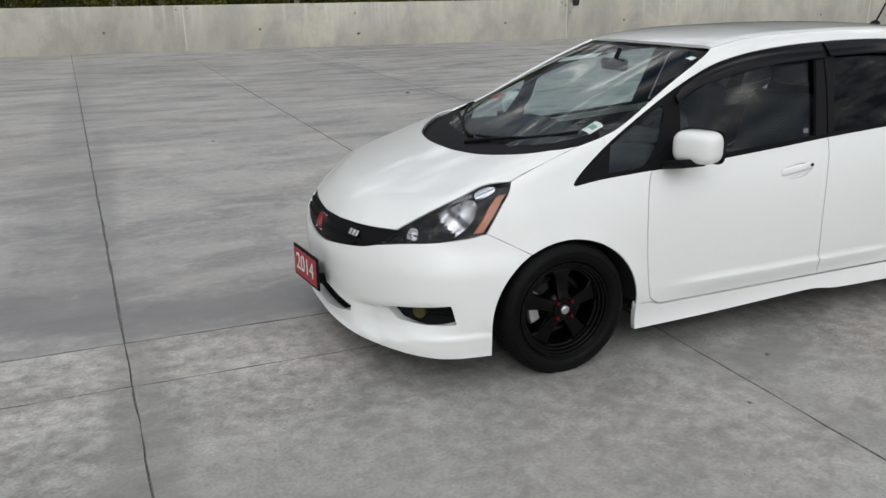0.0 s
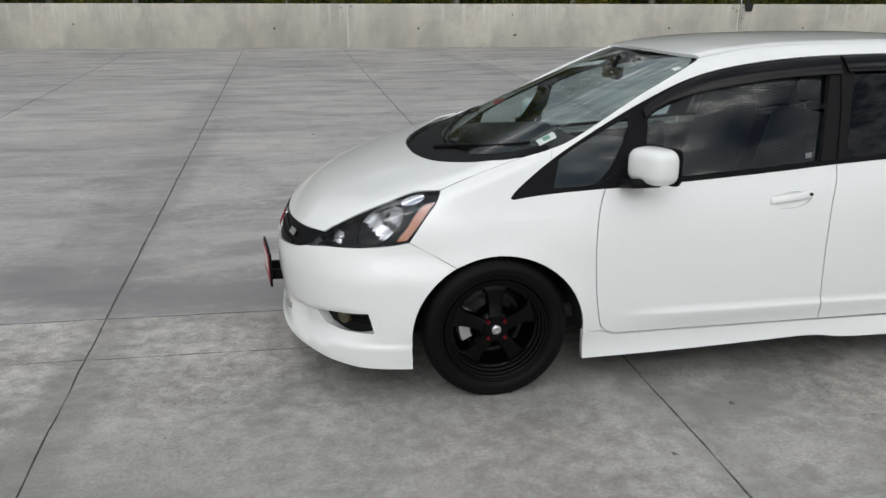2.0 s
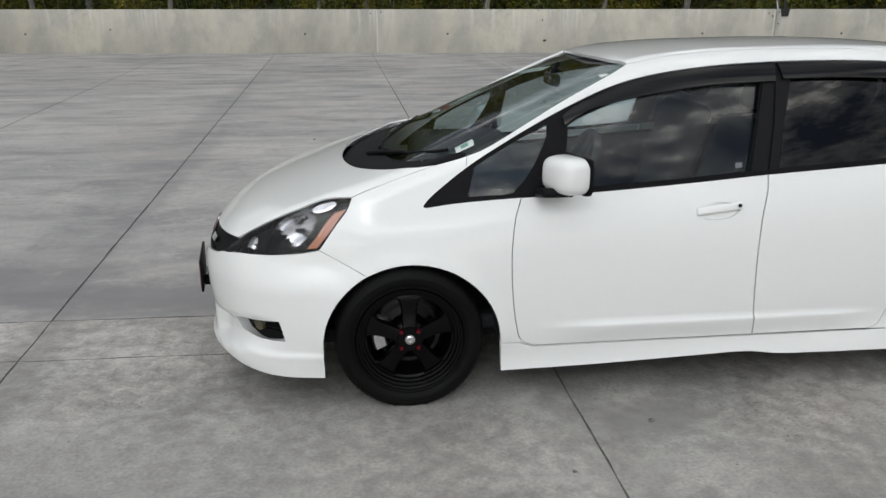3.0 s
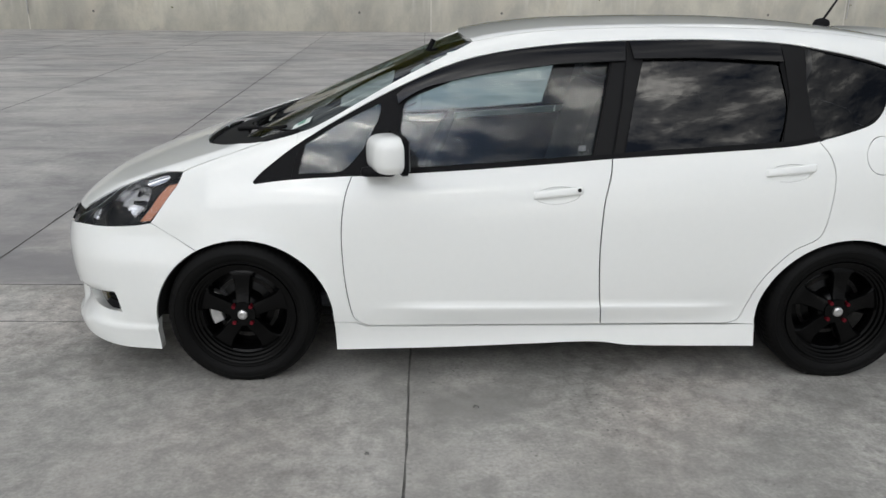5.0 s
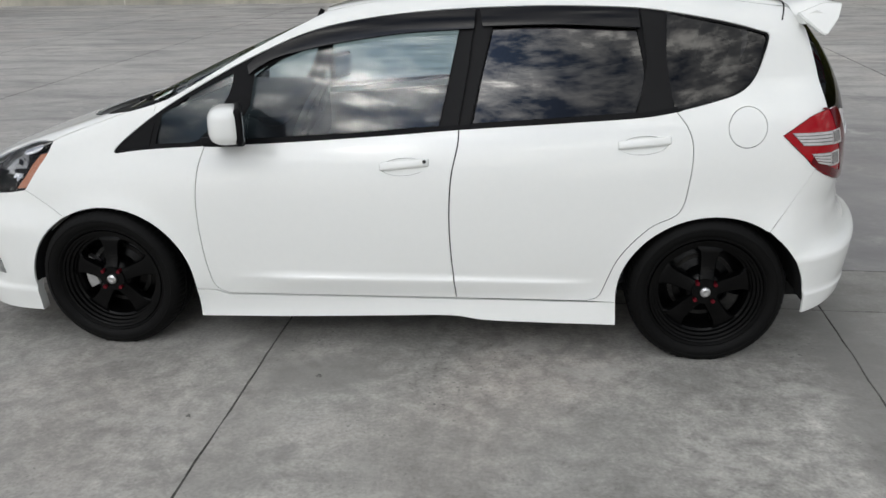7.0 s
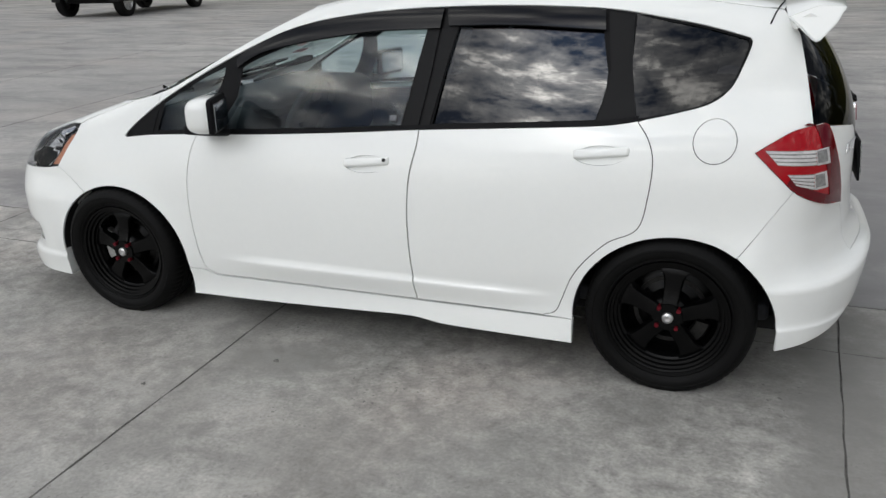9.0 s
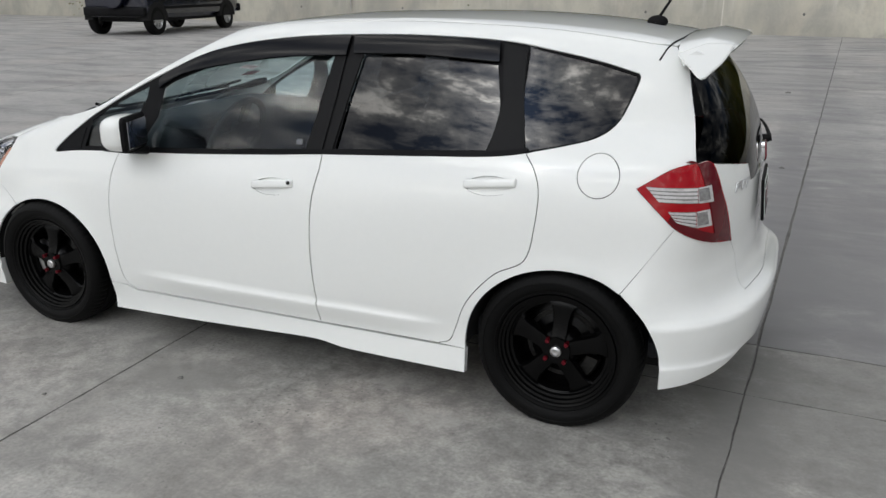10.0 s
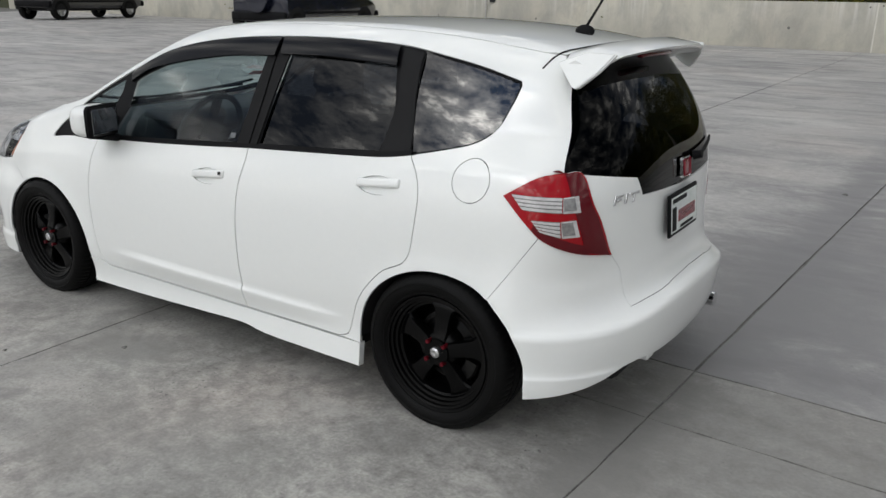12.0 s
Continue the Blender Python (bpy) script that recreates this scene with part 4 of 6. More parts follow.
        l.new(high.outputs[0], mul.inputs[1])
        l.new(mul.outputs[0], mul2.inputs[0])
        l.new(where, mul2.inputs[1])
        col = blend(mul2.outputs[0], col, (0.74, 0.73, 0.69), runs)
    info, hsv, mr = n.new("ShaderNodeObjectInfo"), n.new("ShaderNodeHueSaturation"), n.new("ShaderNodeMapRange")
    mr.inputs["To Min"].default_value, mr.inputs["To Max"].default_value = 1 - per_piece, 1 + per_piece
    l.new(info.outputs["Random"], mr.inputs["Value"])
    l.new(mr.outputs[0], hsv.inputs["Value"])
    l.new(col, hsv.inputs["Color"])
    l.new(hsv.outputs[0], b.inputs["Base Color"])
    rr = n.new("ShaderNodeMapRange")
    rr.inputs["To Min"].default_value, rr.inputs["To Max"].default_value = rough
    l.new(streak, rr.inputs["Value"])
    l.new(rr.outputs[0], b.inputs["Roughness"])
    bp = n.new("ShaderNodeBump")
    bp.inputs["Strength"].default_value, bp.inputs["Distance"].default_value = bump, 0.004
    l.new(pores, bp.inputs["Height"])
    l.new(bp.outputs[0], b.inputs["Normal"])
    return m


CONCRETE = concrete("yard_concrete", ((0.340, 0.331, 0.306), (0.485, 0.473, 0.440), (0.51, 0.442, 0.396)), (0.195, 0.190, 0.178), 0.42, 13.0, (0.9, 1.05, 1.0), 0.025, blotch=0.55, speckle=1.0, pits=0.9, patches=((-1.80, -0.6, 0.14, 2.6, 0.5), (3.10, -1.2, 0.18, 2.6, 0.75), (0.5, -0.5, 1.5, 0.6, 0.15), (3.9, 0.4, 1.0, 0.8, 0.7), (-0.9, -1.3, 1.7, 1.3, 0.3), (0.95, -0.28, 0.22, 0.12, 0.7), (1.75, -0.85, 0.5, 0.35, 0.35), (0.75, -0.9, 0.12, 1.3, 0.35)))
# the far slabs: base tones raised a little in colour, with less speckle
FAR_CONCRETE = concrete("far_yard_concrete", ((0.345, 0.336, 0.324), (0.505, 0.491, 0.464), (0.53, 0.468, 0.421)), (0.205, 0.200, 0.200), 0.27, 16.0, (0.85, 1.1, 1.0), 0.03, blotch=0.75, speckle=0.5, pits=0.85, patches=((-1.25, 1.40, 1.0, 0.30, 0.85), (-2.3, 1.75, 0.7, 0.35, 0.7), (-1.95, 4.0, 0.13, 4.5, 0.5), (3.28, 3.0, 0.20, 4.5, 0.8), (3.7, 2.9, 1.0, 1.9, 0.7), (3.0, 2.0, 0.9, 1.2, 0.6), (-2.3, 11.0, 0.25, 14.0, 0.35), (3.7, 12.0, 0.3, 12.0, 0.35)))
WALL_MAT = concrete("wall_concrete", ((0.405, 0.388, 0.330), (0.545, 0.520, 0.436), (0.590, 0.534, 0.425)), (0.325, 0.314, 0.279), 0.36, 2.4, (1.0, 1.0, 0.45), 0.10, blotch=0.7, speckle=0.14, runs=0.6)
DIRT = vary(material("joint_dirt", (0.06, 0.06, 0.055), 0.95), (0.08, 0.078, 0.073), (0.22, 0.214, 0.20), 5, 60)
JOINT_PALE = vary(material("pale_mortar", (0.6, 0.58, 0.52), 0.9), (0.55, 0.53, 0.47), (0.68, 0.66, 0.60), 3, 30)

bm = bmesh.new()
bmesh.ops.create_grid(bm, x_segments=2, y_segments=2, size=1500, matrix=Matrix.Translation((0, 0, -0.007)))
ground = tagged(part("ground", bm, DIRT), "dark soil and joint fill under the concrete yard", "ground", kind="structure")
pavement = tagged(new("pavement"), "large grey weathered concrete slabs with dark joints", "pavement", kind="structure")


def joint_x(k, y):
    """Where the k-th lengthwise joint lies at y; the joints fan out a little towards the wall."""
    x0, lean = {-2: (-4.33, -0.080), -1: (-1.80, -0.037), 0: (0.69, -0.002), 1: (3.125, 0.054)}.get(k, (0.68 + 2.47 * k, 0.045 * k))
    return x0 + lean * y


def slab(k, ya, yb, wide=0.003):
    """One slab between joints k and k + 1, from ya to yb at x = 0 (cross joints run slightly askew)."""
    def row(y, x):
        return y - 0.022 * x
    corners = []
    for kk, yy in ((k, ya), (k + 1, ya), (k + 1, yb), (k, yb)):
        x = joint_x(kk, yy)
        corners.append((x, row(yy, x)))
    c = np.array(corners)
    if area2(c) < 0:
        c = c[::-1]
    loop = []
    for p, q in zip(c, np.roll(c, -1, 0)):
        length = float(np.linalg.norm(q - p))
        for d in np.linspace(0, 1, max(2, int(min(length / 0.11, 160))), endpoint=False):
            loop.append(p + (q - p) * d)
    c = shrink(np.array(loop), wide / 2)
    c = c + EDGE_RNG.normal(0, 0.0016, c.shape) + 0.0015 * np.sin(c[:, ::-1] * 9.1) + 0.0012 * np.sin(c[:, ::-1] * 23.7 + 1.3)
    k_all = len(c)
    bm = bmesh.new()
    top = [bm.verts.new((x, y, 0.0)) for x, y in shrink(c, 0.003)]
    rim = [bm.verts.new((x, y, -0.004)) for x, y in c]
    foot = [bm.verts.new((x, y, -0.04)) for x, y in c]
    bm.faces.new(top)
    for a, b in ((top, rim), (rim, foot)):
        for i in range(k_all):
            bm.faces.new((a[i], b[i], b[(i + 1) % k_all], a[(i + 1) % k_all])).material_index = 1
    bmesh.ops.recalc_face_normals(bm, faces=bm.faces)
    part("slab", bm, FAR_CONCRETE if ya > 1 else CONCRETE, pavement, smooth=False).data.materials.append(DIRT)


EDGE_RNG = np.random.default_rng(12)


def wall_y(x):
    return 26.4 - 0.09 * (x - 0.85)


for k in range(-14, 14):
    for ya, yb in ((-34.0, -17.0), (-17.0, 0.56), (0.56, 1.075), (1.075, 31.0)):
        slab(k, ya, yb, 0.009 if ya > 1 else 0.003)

# ---------------------------------------------------------------- boundary wall
wall_back = tagged(new("wall_back"), "low cast concrete boundary wall in long panels with tie holes", "wall", kind="structure")
JOINTS = [-58.0, -43.4, -28.7, -13.95, 0.85, 15.0, 29.5, 44.0, 58.0]
for xa, xb in zip(JOINTS[:-1], JOINTS[1:]):
    bm = bmesh.new()
    box(bm, (0.006, 0, -0.1), ((xb - xa) * 1.00404 - 0.006, 0.30, 1.50), 0.02, 3)
    seal = bmesh.new()
    box(seal, (-0.022, -0.004, -0.1), (0.022, 0.28, 1.495), 0.004, 1)
    ob = part("wall_panel", bm, WALL_MAT, wall_back)
    ob.location = (xa, wall_y(xa), 0)
    ob.rotation_euler = (0, 0, math.atan(-0.09))
    part("mortar_joint", seal, JOINT_PALE, ob, "pale mortar joint")
    # raised dark discs stand for the shade inside the holes
    for d in (2.5, xb - xa - 2.50):
        bm = bmesh.new()
        rod(bm, (0, -0.004, 0), (0, 0.01, 0), 0.045, 0.03, 14)
        hole = part("tie_hole", bm, DIRT, ob, "dark formwork tie hole")
        hole.location = (d, -0.001, 0.66)
    for d, z in ((0.14, 1.40), (xb - xa - 0.16, 1.36)):
        bm = bmesh.new()
        rod(bm, (0, -0.004, 0), (0, 0.01, 0), 0.028, 0.02, 12)
        part("bolt_hole", bm, DIRT, ob, "small dark bolt hole").location = (d, -0.001, z)

# small dark spots and chips lying on the slabs
for x, y, r in ((3.2, 5.07, 0.022), (3.17, 10.75, 0.04), (-0.67, 7.1, 0.018), (0.96, -0.29, 0.012), (0.55, -0.62, 0.009)):
    bm = bmesh.new()
    made = bmesh.ops.create_icosphere(bm, subdivisions=2, radius=r)["verts"]
    for v in made:
        v.co *= 1 + 0.25 * math.sin(v.co.x / r * 3.1 + v.co.y / r * 2.3)
        v.co.z *= 0.35
    ob = tagged(part("pebble", bm, DIRT), "small dark stone chip on the concrete", "stone", "stone chips")
    ob.location = (x, y, r * 0.2)

# ---------------------------------------------------------------- small parts of the car


def stand(x, z, off=0.0, view="side"):
    """A seat on the car's surface: local x to the rear, y up, z outwards."""
    p = lift([(x, z)], view)
    n = Vector(slope(p)[0])
    p = Vector(p[0]) + n * off
    ax = Vector((1, 0, 0)) if view == "side" else Vector((0, 1, 0))
    u = (ax - n * ax.dot(n)).normalized()
    v = n.cross(u)
    if v.z < 0:
        v = -v
    m = Matrix((u, v, n)).transposed().to_4x4()
    m.translation = p
    return m


def stick(name, bm, mat, m, parents, label="", both=True):
    """The same small mesh on both flanks."""
    bmesh.ops.transform(bm, matrix=m, verts=bm.verts)
    bmesh.ops.recalc_face_normals(bm, faces=bm.faces)
    if both:
        twin = bm.copy()
        bmesh.ops.transform(twin, matrix=Matrix.Diagonal((1, -1, 1, 1)), verts=twin.verts)
        bmesh.ops.reverse_faces(twin, faces=twin.faces)
        part(name, twin, mat, parents[1], label)
    return part(name, bm, mat, parents[0], label)


# door handles in their cups
for cup, x, z, pr in ((CUP_F, 1.295, 0.812, pair_f), (CUP_R, 2.225, 0.902, pair_r)):
    panel("handle_cup", [cup], "side", PAINT, pr, off=-0.009, depth=0, gap=-0.002, step=0.02, mirror=True)
    bm = bmesh.new()
    box(bm, (-0.100, -0.016, -0.002), (0.100, 0.018, 0.017), 0.009, 3)
    for v in bm.verts:
        v.co.z -= 0.9 * v.co.x**2
        v.co.y += 0.07 * v.co.x - 0.012 * max(0, -v.co.x * 10 - 0.4)
    stick("door_handle", bm, PAINT, stand(x, z), pr, "white pull handle")
bm = bmesh.new()
rod(bm, (0, 0, 0.0), (0, 0, 0.004), 0.0075, None, 16)
stick("key_hole", bm, IRON, stand(1.378, 0.821, 0.012), pair_f, both=False)

# door mirrors
def mirror_shell():
    bm = bmesh.new()
    bmesh.ops.create_uvsphere(bm, u_segments=32, v_segments=20, radius=1)
    for v in bm.verts:
        x, y, z = v.co
        f = lambda q, e: math.copysign(abs(q) ** e, q)
        v.co = Vector((f(x, 0.75) * 0.078, f(y, 0.55) * 0.108, f(z, 0.55) * 0.074))
        if v.co.x > 0.028:
            v.co.x = 0.028 + (v.co.x - 0.028) * 0.25
        v.co.z += 0.05 * v.co.y * -1 * 0.4
    return bm


for s, pr in ((-1, doors_f[0]), (1, doors_f[1])):
    bm = mirror_shell()
    bmesh.ops.transform(bm, matrix=Matrix.Translation((0.622, s * 0.890, 0.985)) @ Matrix.Diagonal((1, -s, 1, 1)) @ Matrix.Rotation(radians(19), 4, "Z"), verts=bm.verts)
    bmesh.ops.recalc_face_normals(bm, faces=bm.faces)
    shell = part("door_mirror", bm, PAINT, pr, "white door mirror housing")
    seat = Matrix.Translation((0.622, s * 0.890, 0.985)) @ Matrix.Rotation(radians(-19 * s), 4, "Z")
    bm = bmesh.new()
    box(bm, (0.020, -0.106, -0.074), (0.056, 0.106, 0.074), 0.026, 4, seat)
    part("mirror_rim", bm, BLACK, pr, "black mirror rim")
    bm = bmesh.new()
    box(bm, (0.054, -0.088, -0.056), (0.0575, 0.088, 0.056), 0.001, 1, seat)
    part("mirror_glass", bm, MIRROR, pr, "silvered mirror glass")
    bm = bmesh.new()
    box(bm, (-0.06, -0.09, -0.022), (0.07, 0.075, 0.016), 0.014, 3, Matrix.Translation((0.575, s * 0.845, 0.908)) @ Matrix.Rotation(radians(12 * s), 4, "X"))
    part("mirror_foot", bm, BLACK, pr, "black mirror foot")
sail = [(0.40, 0.872), (0.60, 0.888), (0.585, 0.985), (0.535, 0.94)]
panel("mirror_sail", [sail], "side", BLACK, pair_f, off=0.002, depth=0.01, gap=0, mirror=True)

# headlamp insides
def bowl(a, b, deep, tilt, keep):
    """The part of a half egg for which keep(x) holds; x runs from -1 (front) to 1 (rear) along its long axis."""
    bm = bmesh.new()
    bmesh.ops.create_uvsphere(bm, u_segments=36, v_segments=18, radius=1)
    bmesh.ops.delete(bm, geom=[f for f in bm.faces if f.calc_center_median().z > 0.02 or not keep(f.calc_center_median().x)], context="FACES")
    for v in bm.verts:
        v.co = Vector((v.co.x * a, v.co.y * b, v.co.z * deep))
    bmesh.ops.transform(bm, matrix=Matrix.Rotation(radians(tilt), 4, "Z"), verts=bm.verts)
    return bm


pair_l = (lamps[0], lamps[1])
for (cx, cz, a, b, tl), deep, lab in ((BEAM, 0.07, "chrome main beam reflector"), (PARK, 0.03, "chrome parking lamp reflector")):
    m = stand(cx, cz, -0.043)
    stick("reflector", bowl(a * 1.12, b * 1.03, deep, tl, lambda x: x > -0.32), REFLECTOR, m, pair_l, lab)
    stick("lamp_well", bowl(a * 1.13, b * 1.04, deep, tl, lambda x: x <= -0.30), BLACK, m, pair_l, "black lamp well")
    tilted = m @ Matrix.Rotation(radians(tl), 4, "Z")
    bm = bmesh.new()
    rod(bm, (a * 0.18, 0, -deep * 0.9), (a * 0.12, 0, -deep * 0.25), b * 0.20, b * 0.13, 14)
    stick("bulb", bm, IRON, tilted, pair_l, "dark headlamp bulb")
    if b > 0.05:
        bm = bmesh.new()
        rod(bm, (a * 0.30, b * 0.42, -deep * 0.62), (a * 0.62, b * 0.30, -deep * 0.30), b * 0.16, b * 0.24, 4)
        stick("reflector_step", bm, CHROME, tilted, pair_l, "stepped chrome facet")
amber = [(-0.408, 0.681), (-0.366, 0.684), (-0.305, 0.760), (-0.262, 0.820), (-0.246, 0.836), (-0.290, 0.826), (-0.330, 0.782), (-0.362, 0.735)]
panel("turn_signal", [amber], "side", AMBER, pair_l, "amber corner reflector", off=-0.016, depth=0.01, gap=0, step=0.015, mirror=True)
panel("turn_reflector", [oval(*TURN_LAMP)], "side", CHROME, pair_l, "faceted chrome turn lamp", off=-0.018, depth=0.012, gap=0, step=0.009, mirror=True)

# fog lamps, grille bars and emblems, number-plate holders
def on_nose(u, z, off):
    return stand(u, z, off, "nose")


for s in (1, -1):
    m = on_nose(s * 0.69, 0.328, -0.041)
    bm = bmesh.new()
    rod(bm, (0, 0, 0), (0, 0, 0.014), 0.036, 0.030, 24)
    bmesh.ops.transform(bm, matrix=m, verts=bm.verts)
    part("fog_lamp", bm, YELLOW, bumper, "yellow-tinted round fog lamp")
    for dz in (-0.018, 0.0, 0.018):
        bm = bmesh.new()
        box(bm, (-0.06, -0.003, 0), (0.06, 0.003, 0.012), 0.001, 1, on_nose(s * 0.785, 0.336 + dz, -0.04))
        part("fog_slat", bm, BLACK, bumper)
for z in (0.245, 0.272, 0.298):
    bm = bmesh.new()
    for u in np.linspace(-0.29, 0.27, 15):
        box(bm, (-0.004, -0.004, -0.045), (0.022, 0.004, -0.02), 0.001, 1, on_nose(float(u), z, 0.0))
    part("intake_bar", bm, BLACK, bumper)
panel("grille_bar", [[(-0.40, 0.640), (0.40, 0.640), (0.40, 0.628), (-0.40, 0.628)]], "nose", BLACK, grille, "black grille bar", off=-0.004, depth=0.01, gap=0)
panel("grille_bar", [[(-0.40, 0.606), (0.40, 0.606), (0.39, 0.594), (-0.39, 0.594)]], "nose", BLACK, grille, "black grille bar", off=-0.004, depth=0.01, gap=0)


def emblem(m, size, parent):
    """A plain upright badge: chrome rim and red field."""
    bm = bmesh.new()
    box(bm, (-size * 0.55, -size * 0.46, 0), (size * 0.55, size * 0.46, 0.008), size * 0.12, 3, m)
    rim = part("emblem", bm, CHROME, parent, "chrome-rimmed red emblem")
    bm = bmesh.new()
    box(bm, (-size * 0.47, -size * 0.39, 0.006), (size * 0.47, size * 0.39, 0.0105), size * 0.1, 3, m)
    part("emblem_field", bm, RED_BADGE, rim if parent is car else parent)


emblem(on_nose(0.0, 0.608, -0.012), 0.088, grille)
for i, du in enumerate((-0.022, 0.002, 0.026)):
    bm = bmesh.new()
    box(bm, (-0.010, -0.014, 0), (0.008, 0.014, 0.006), 0.002, 1, on_nose(0.375 + du, 0.640, 0.002) @ Matrix.Rotation(radians(-8), 4, "Z"))
    part("badge_bar", bm, STEEL, grille, "small metal badge stroke")

# front year plate, a little askew, and the rear dealer plate
def plate(m, parent, field, name, text=None, bars=()):
    bm = bmesh.new()
    box(bm, (-0.165, -0.082, 0), (0.165, 0.082, 0.012), 0.006, 2, m)
    frame_ob = part(name, bm, BLACK, parent, "black plastic plate frame")
    bm = bmesh.new()
    box(bm, (-0.150, -0.068, 0.011), (0.150, 0.068, 0.0145), 0.002, 1, m)
    part("plate_field", bm, field, frame_ob, "printed plate insert")
    if text:
        cu = bpy.data.curves.new("year_text", "FONT")
        cu.body, cu.size, cu.align_x, cu.align_y, cu.extrude = text, 0.125, "CENTER", "CENTER", 0.0008
        tmp = new("tmp_text", cu)
        me = bpy.data.meshes.new_from_object(tmp)
        bpy.data.objects.remove(tmp)
        me.transform(m @ Matrix.Translation((0, 0, 0.0155)) @ Matrix.Diagonal((0.98, 0.95, 1, 1)))
        me.materials.append(PAPER)
        ob = new("year_text", me)
        ob.parent = frame_ob
        tagged(ob, "white printed year")
    for x0, y0, x1, y1, mat in bars:
        bm = bmesh.new()
        box(bm, (x0, y0, 0.0142), (x1, y1, 0.0165), 0.001, 1, m)
        part("printed_bar", bm, mat, frame_ob)
    return frame_ob


def facing(p, ux, uy):
    ux, uy = Vector(ux).normalized(), Vector(uy).normalized()
    n = ux.cross(uy).normalized()
    m = Matrix((ux, n.cross(ux), n)).transposed().to_4x4()
    m.translation = p
    return m


plate(facing((-0.958, 0.0, 0.382), (0.039, -0.32, 0), (0.0, 0, 1)), car, PLATE_RED, "front_plate", "2014")
for y in (-0.07, 0.07):
    bm = bmesh.new()
    box(bm, (-0.957, y - 0.012, 0.31), (-0.885, y + 0.012, 0.36), 0.004, 1)
    part("plate_bracket", bm, BLACK, bumper)
plate(facing((3.122, -0.055, 0.785), (0, 1, 0), (-0.014, 0, 0.15)), car, PAPER, "rear_plate", None,
      ((-0.075, -0.035, 0.125, 0.012, RED_BADGE), (-0.04, -0.02, 0.09, 0.0, PAPER), (-0.14, 0.045, 0.02, 0.062, DARK), (-0.145, -0.06, -0.10, 0.03, DARK), (-0.05, -0.062, 0.10, -0.05, DARK)))
emblem(stand(0.0, 0.940, 0.002, "rear"), 0.085, hatch)
slant = Matrix(((1, 0.35, 0, 0), (0, 1, 0, 0), (0, 0, 1, 0), (0, 0, 0, 1)))
for y, half_w, z, half_h in ((-0.545, 0.005, 0.0, 0.017), (-0.524, 0.018, 0.013, 0.0045), (-0.526, 0.013, -0.001, 0.004), (-0.490, 0.0055, 0.0, 0.017), (-0.448, 0.028, 0.013, 0.0045), (-0.447, 0.0055, -0.004, 0.014)):
    bm = bmesh.new()
    box(bm, (-half_w, z - half_h, 0), (half_w, z + half_h, 0.005), 0.0015, 1, stand(y, 0.903, 0.001, "rear") @ slant)
    part("badge_bar", bm, STEEL, hatch, "small metal badge stroke")


# tail lamp bands
def between(a, b, t):
    return (a[0] + (b[0] - a[0]) * t, a[1] + (b[1] - a[1]) * t)


pair_t = (tails[0], tails[1])
RIBBED = vary(material("ribbed_clear_lens", (0.6, 0.58, 0.56), 0.12, coat=0.8), (0.42, 0.405, 0.395), (0.66, 0.645, 0.635), 22, 120)
BOXED = vary(material("grey_lamp_box", (0.3, 0.3, 0.3), 0.2, 0.3, coat=0.6), (0.16, 0.158, 0.155), (0.36, 0.352, 0.345), 26, 90)
for tl_, tr_, br_, bl_, n in (((2.768, 0.931), (2.925, 0.930), (2.931, 0.880), (2.815, 0.884), 4), ((2.846, 0.854), (2.928, 0.852), (2.934, 0.797), (2.876, 0.816), 4)):
    panel("band_bed", [[tl_, tr_, br_, bl_]], "side", BOXED, pair_t, off=0.0075, depth=0.003, gap=0, step=0.02, mirror=True)
    for k in range(n):
        t0, t1 = (k + 0.12) / n, (k + 0.80) / n
        panel("lamp_rib", [[between(tl_, bl_, t0), between(tr_, br_, t0), between(tr_, br_, t1), between(tl_, bl_, t1)]], "side", RIBBED, pair_t, "ribbed clear lens", off=0.011, depth=0.005, gap=0, step=0.02, mirror=True)
    a, b = (tr_[0] + 0.003, tr_[1]), (br_[0] + 0.003, br_[1])
    panel("lamp_inset", [[(a[0] + 0.001, a[1] - 0.004), (a[0] + 0.028, a[1] - 0.001), (b[0] + 0.031, b[1] + 0.010), (b[0] + 0.002, b[1] + 0.008)]], "side", BOXED, pair_t, "grey reflector inset", off=0.0115, depth=0.003, gap=0, step=0.015, mirror=True)
    panel("lamp_box", [[a, (a[0] + 0.036, a[1] + 0.005), (b[0] + 0.042, b[1] + 0.002), b]], "side", RIBBED, pair_t, "clear reversing lamp box", off=0.009, depth=0.004, gap=0, step=0.015, mirror=True)
edge_in = TAIL_LAMP[1]
inner_strip = edge_in + [(x - 0.045, z) for x, z in edge_in[::-1][2:-2]]
panel("lamp_edge", [[(x - 0.003, z) for x, z in inner_strip]], "side", DEEP_RED, pair_t, "deep red lens", off=0.0085, depth=0.003, gap=0.002, step=0.015, mirror=True)
low_in = TAIL_LAMP[2]
low_strip = low_in[4:17] + [(x + 0.012, z + 0.034) for x, z in low_in[4:17][::-1]]
panel("lamp_edge", [low_strip], "side", DEEP_RED, pair_t, "deep red lens", off=0.0088, depth=0.003, gap=0.003, step=0.015, mirror=True)

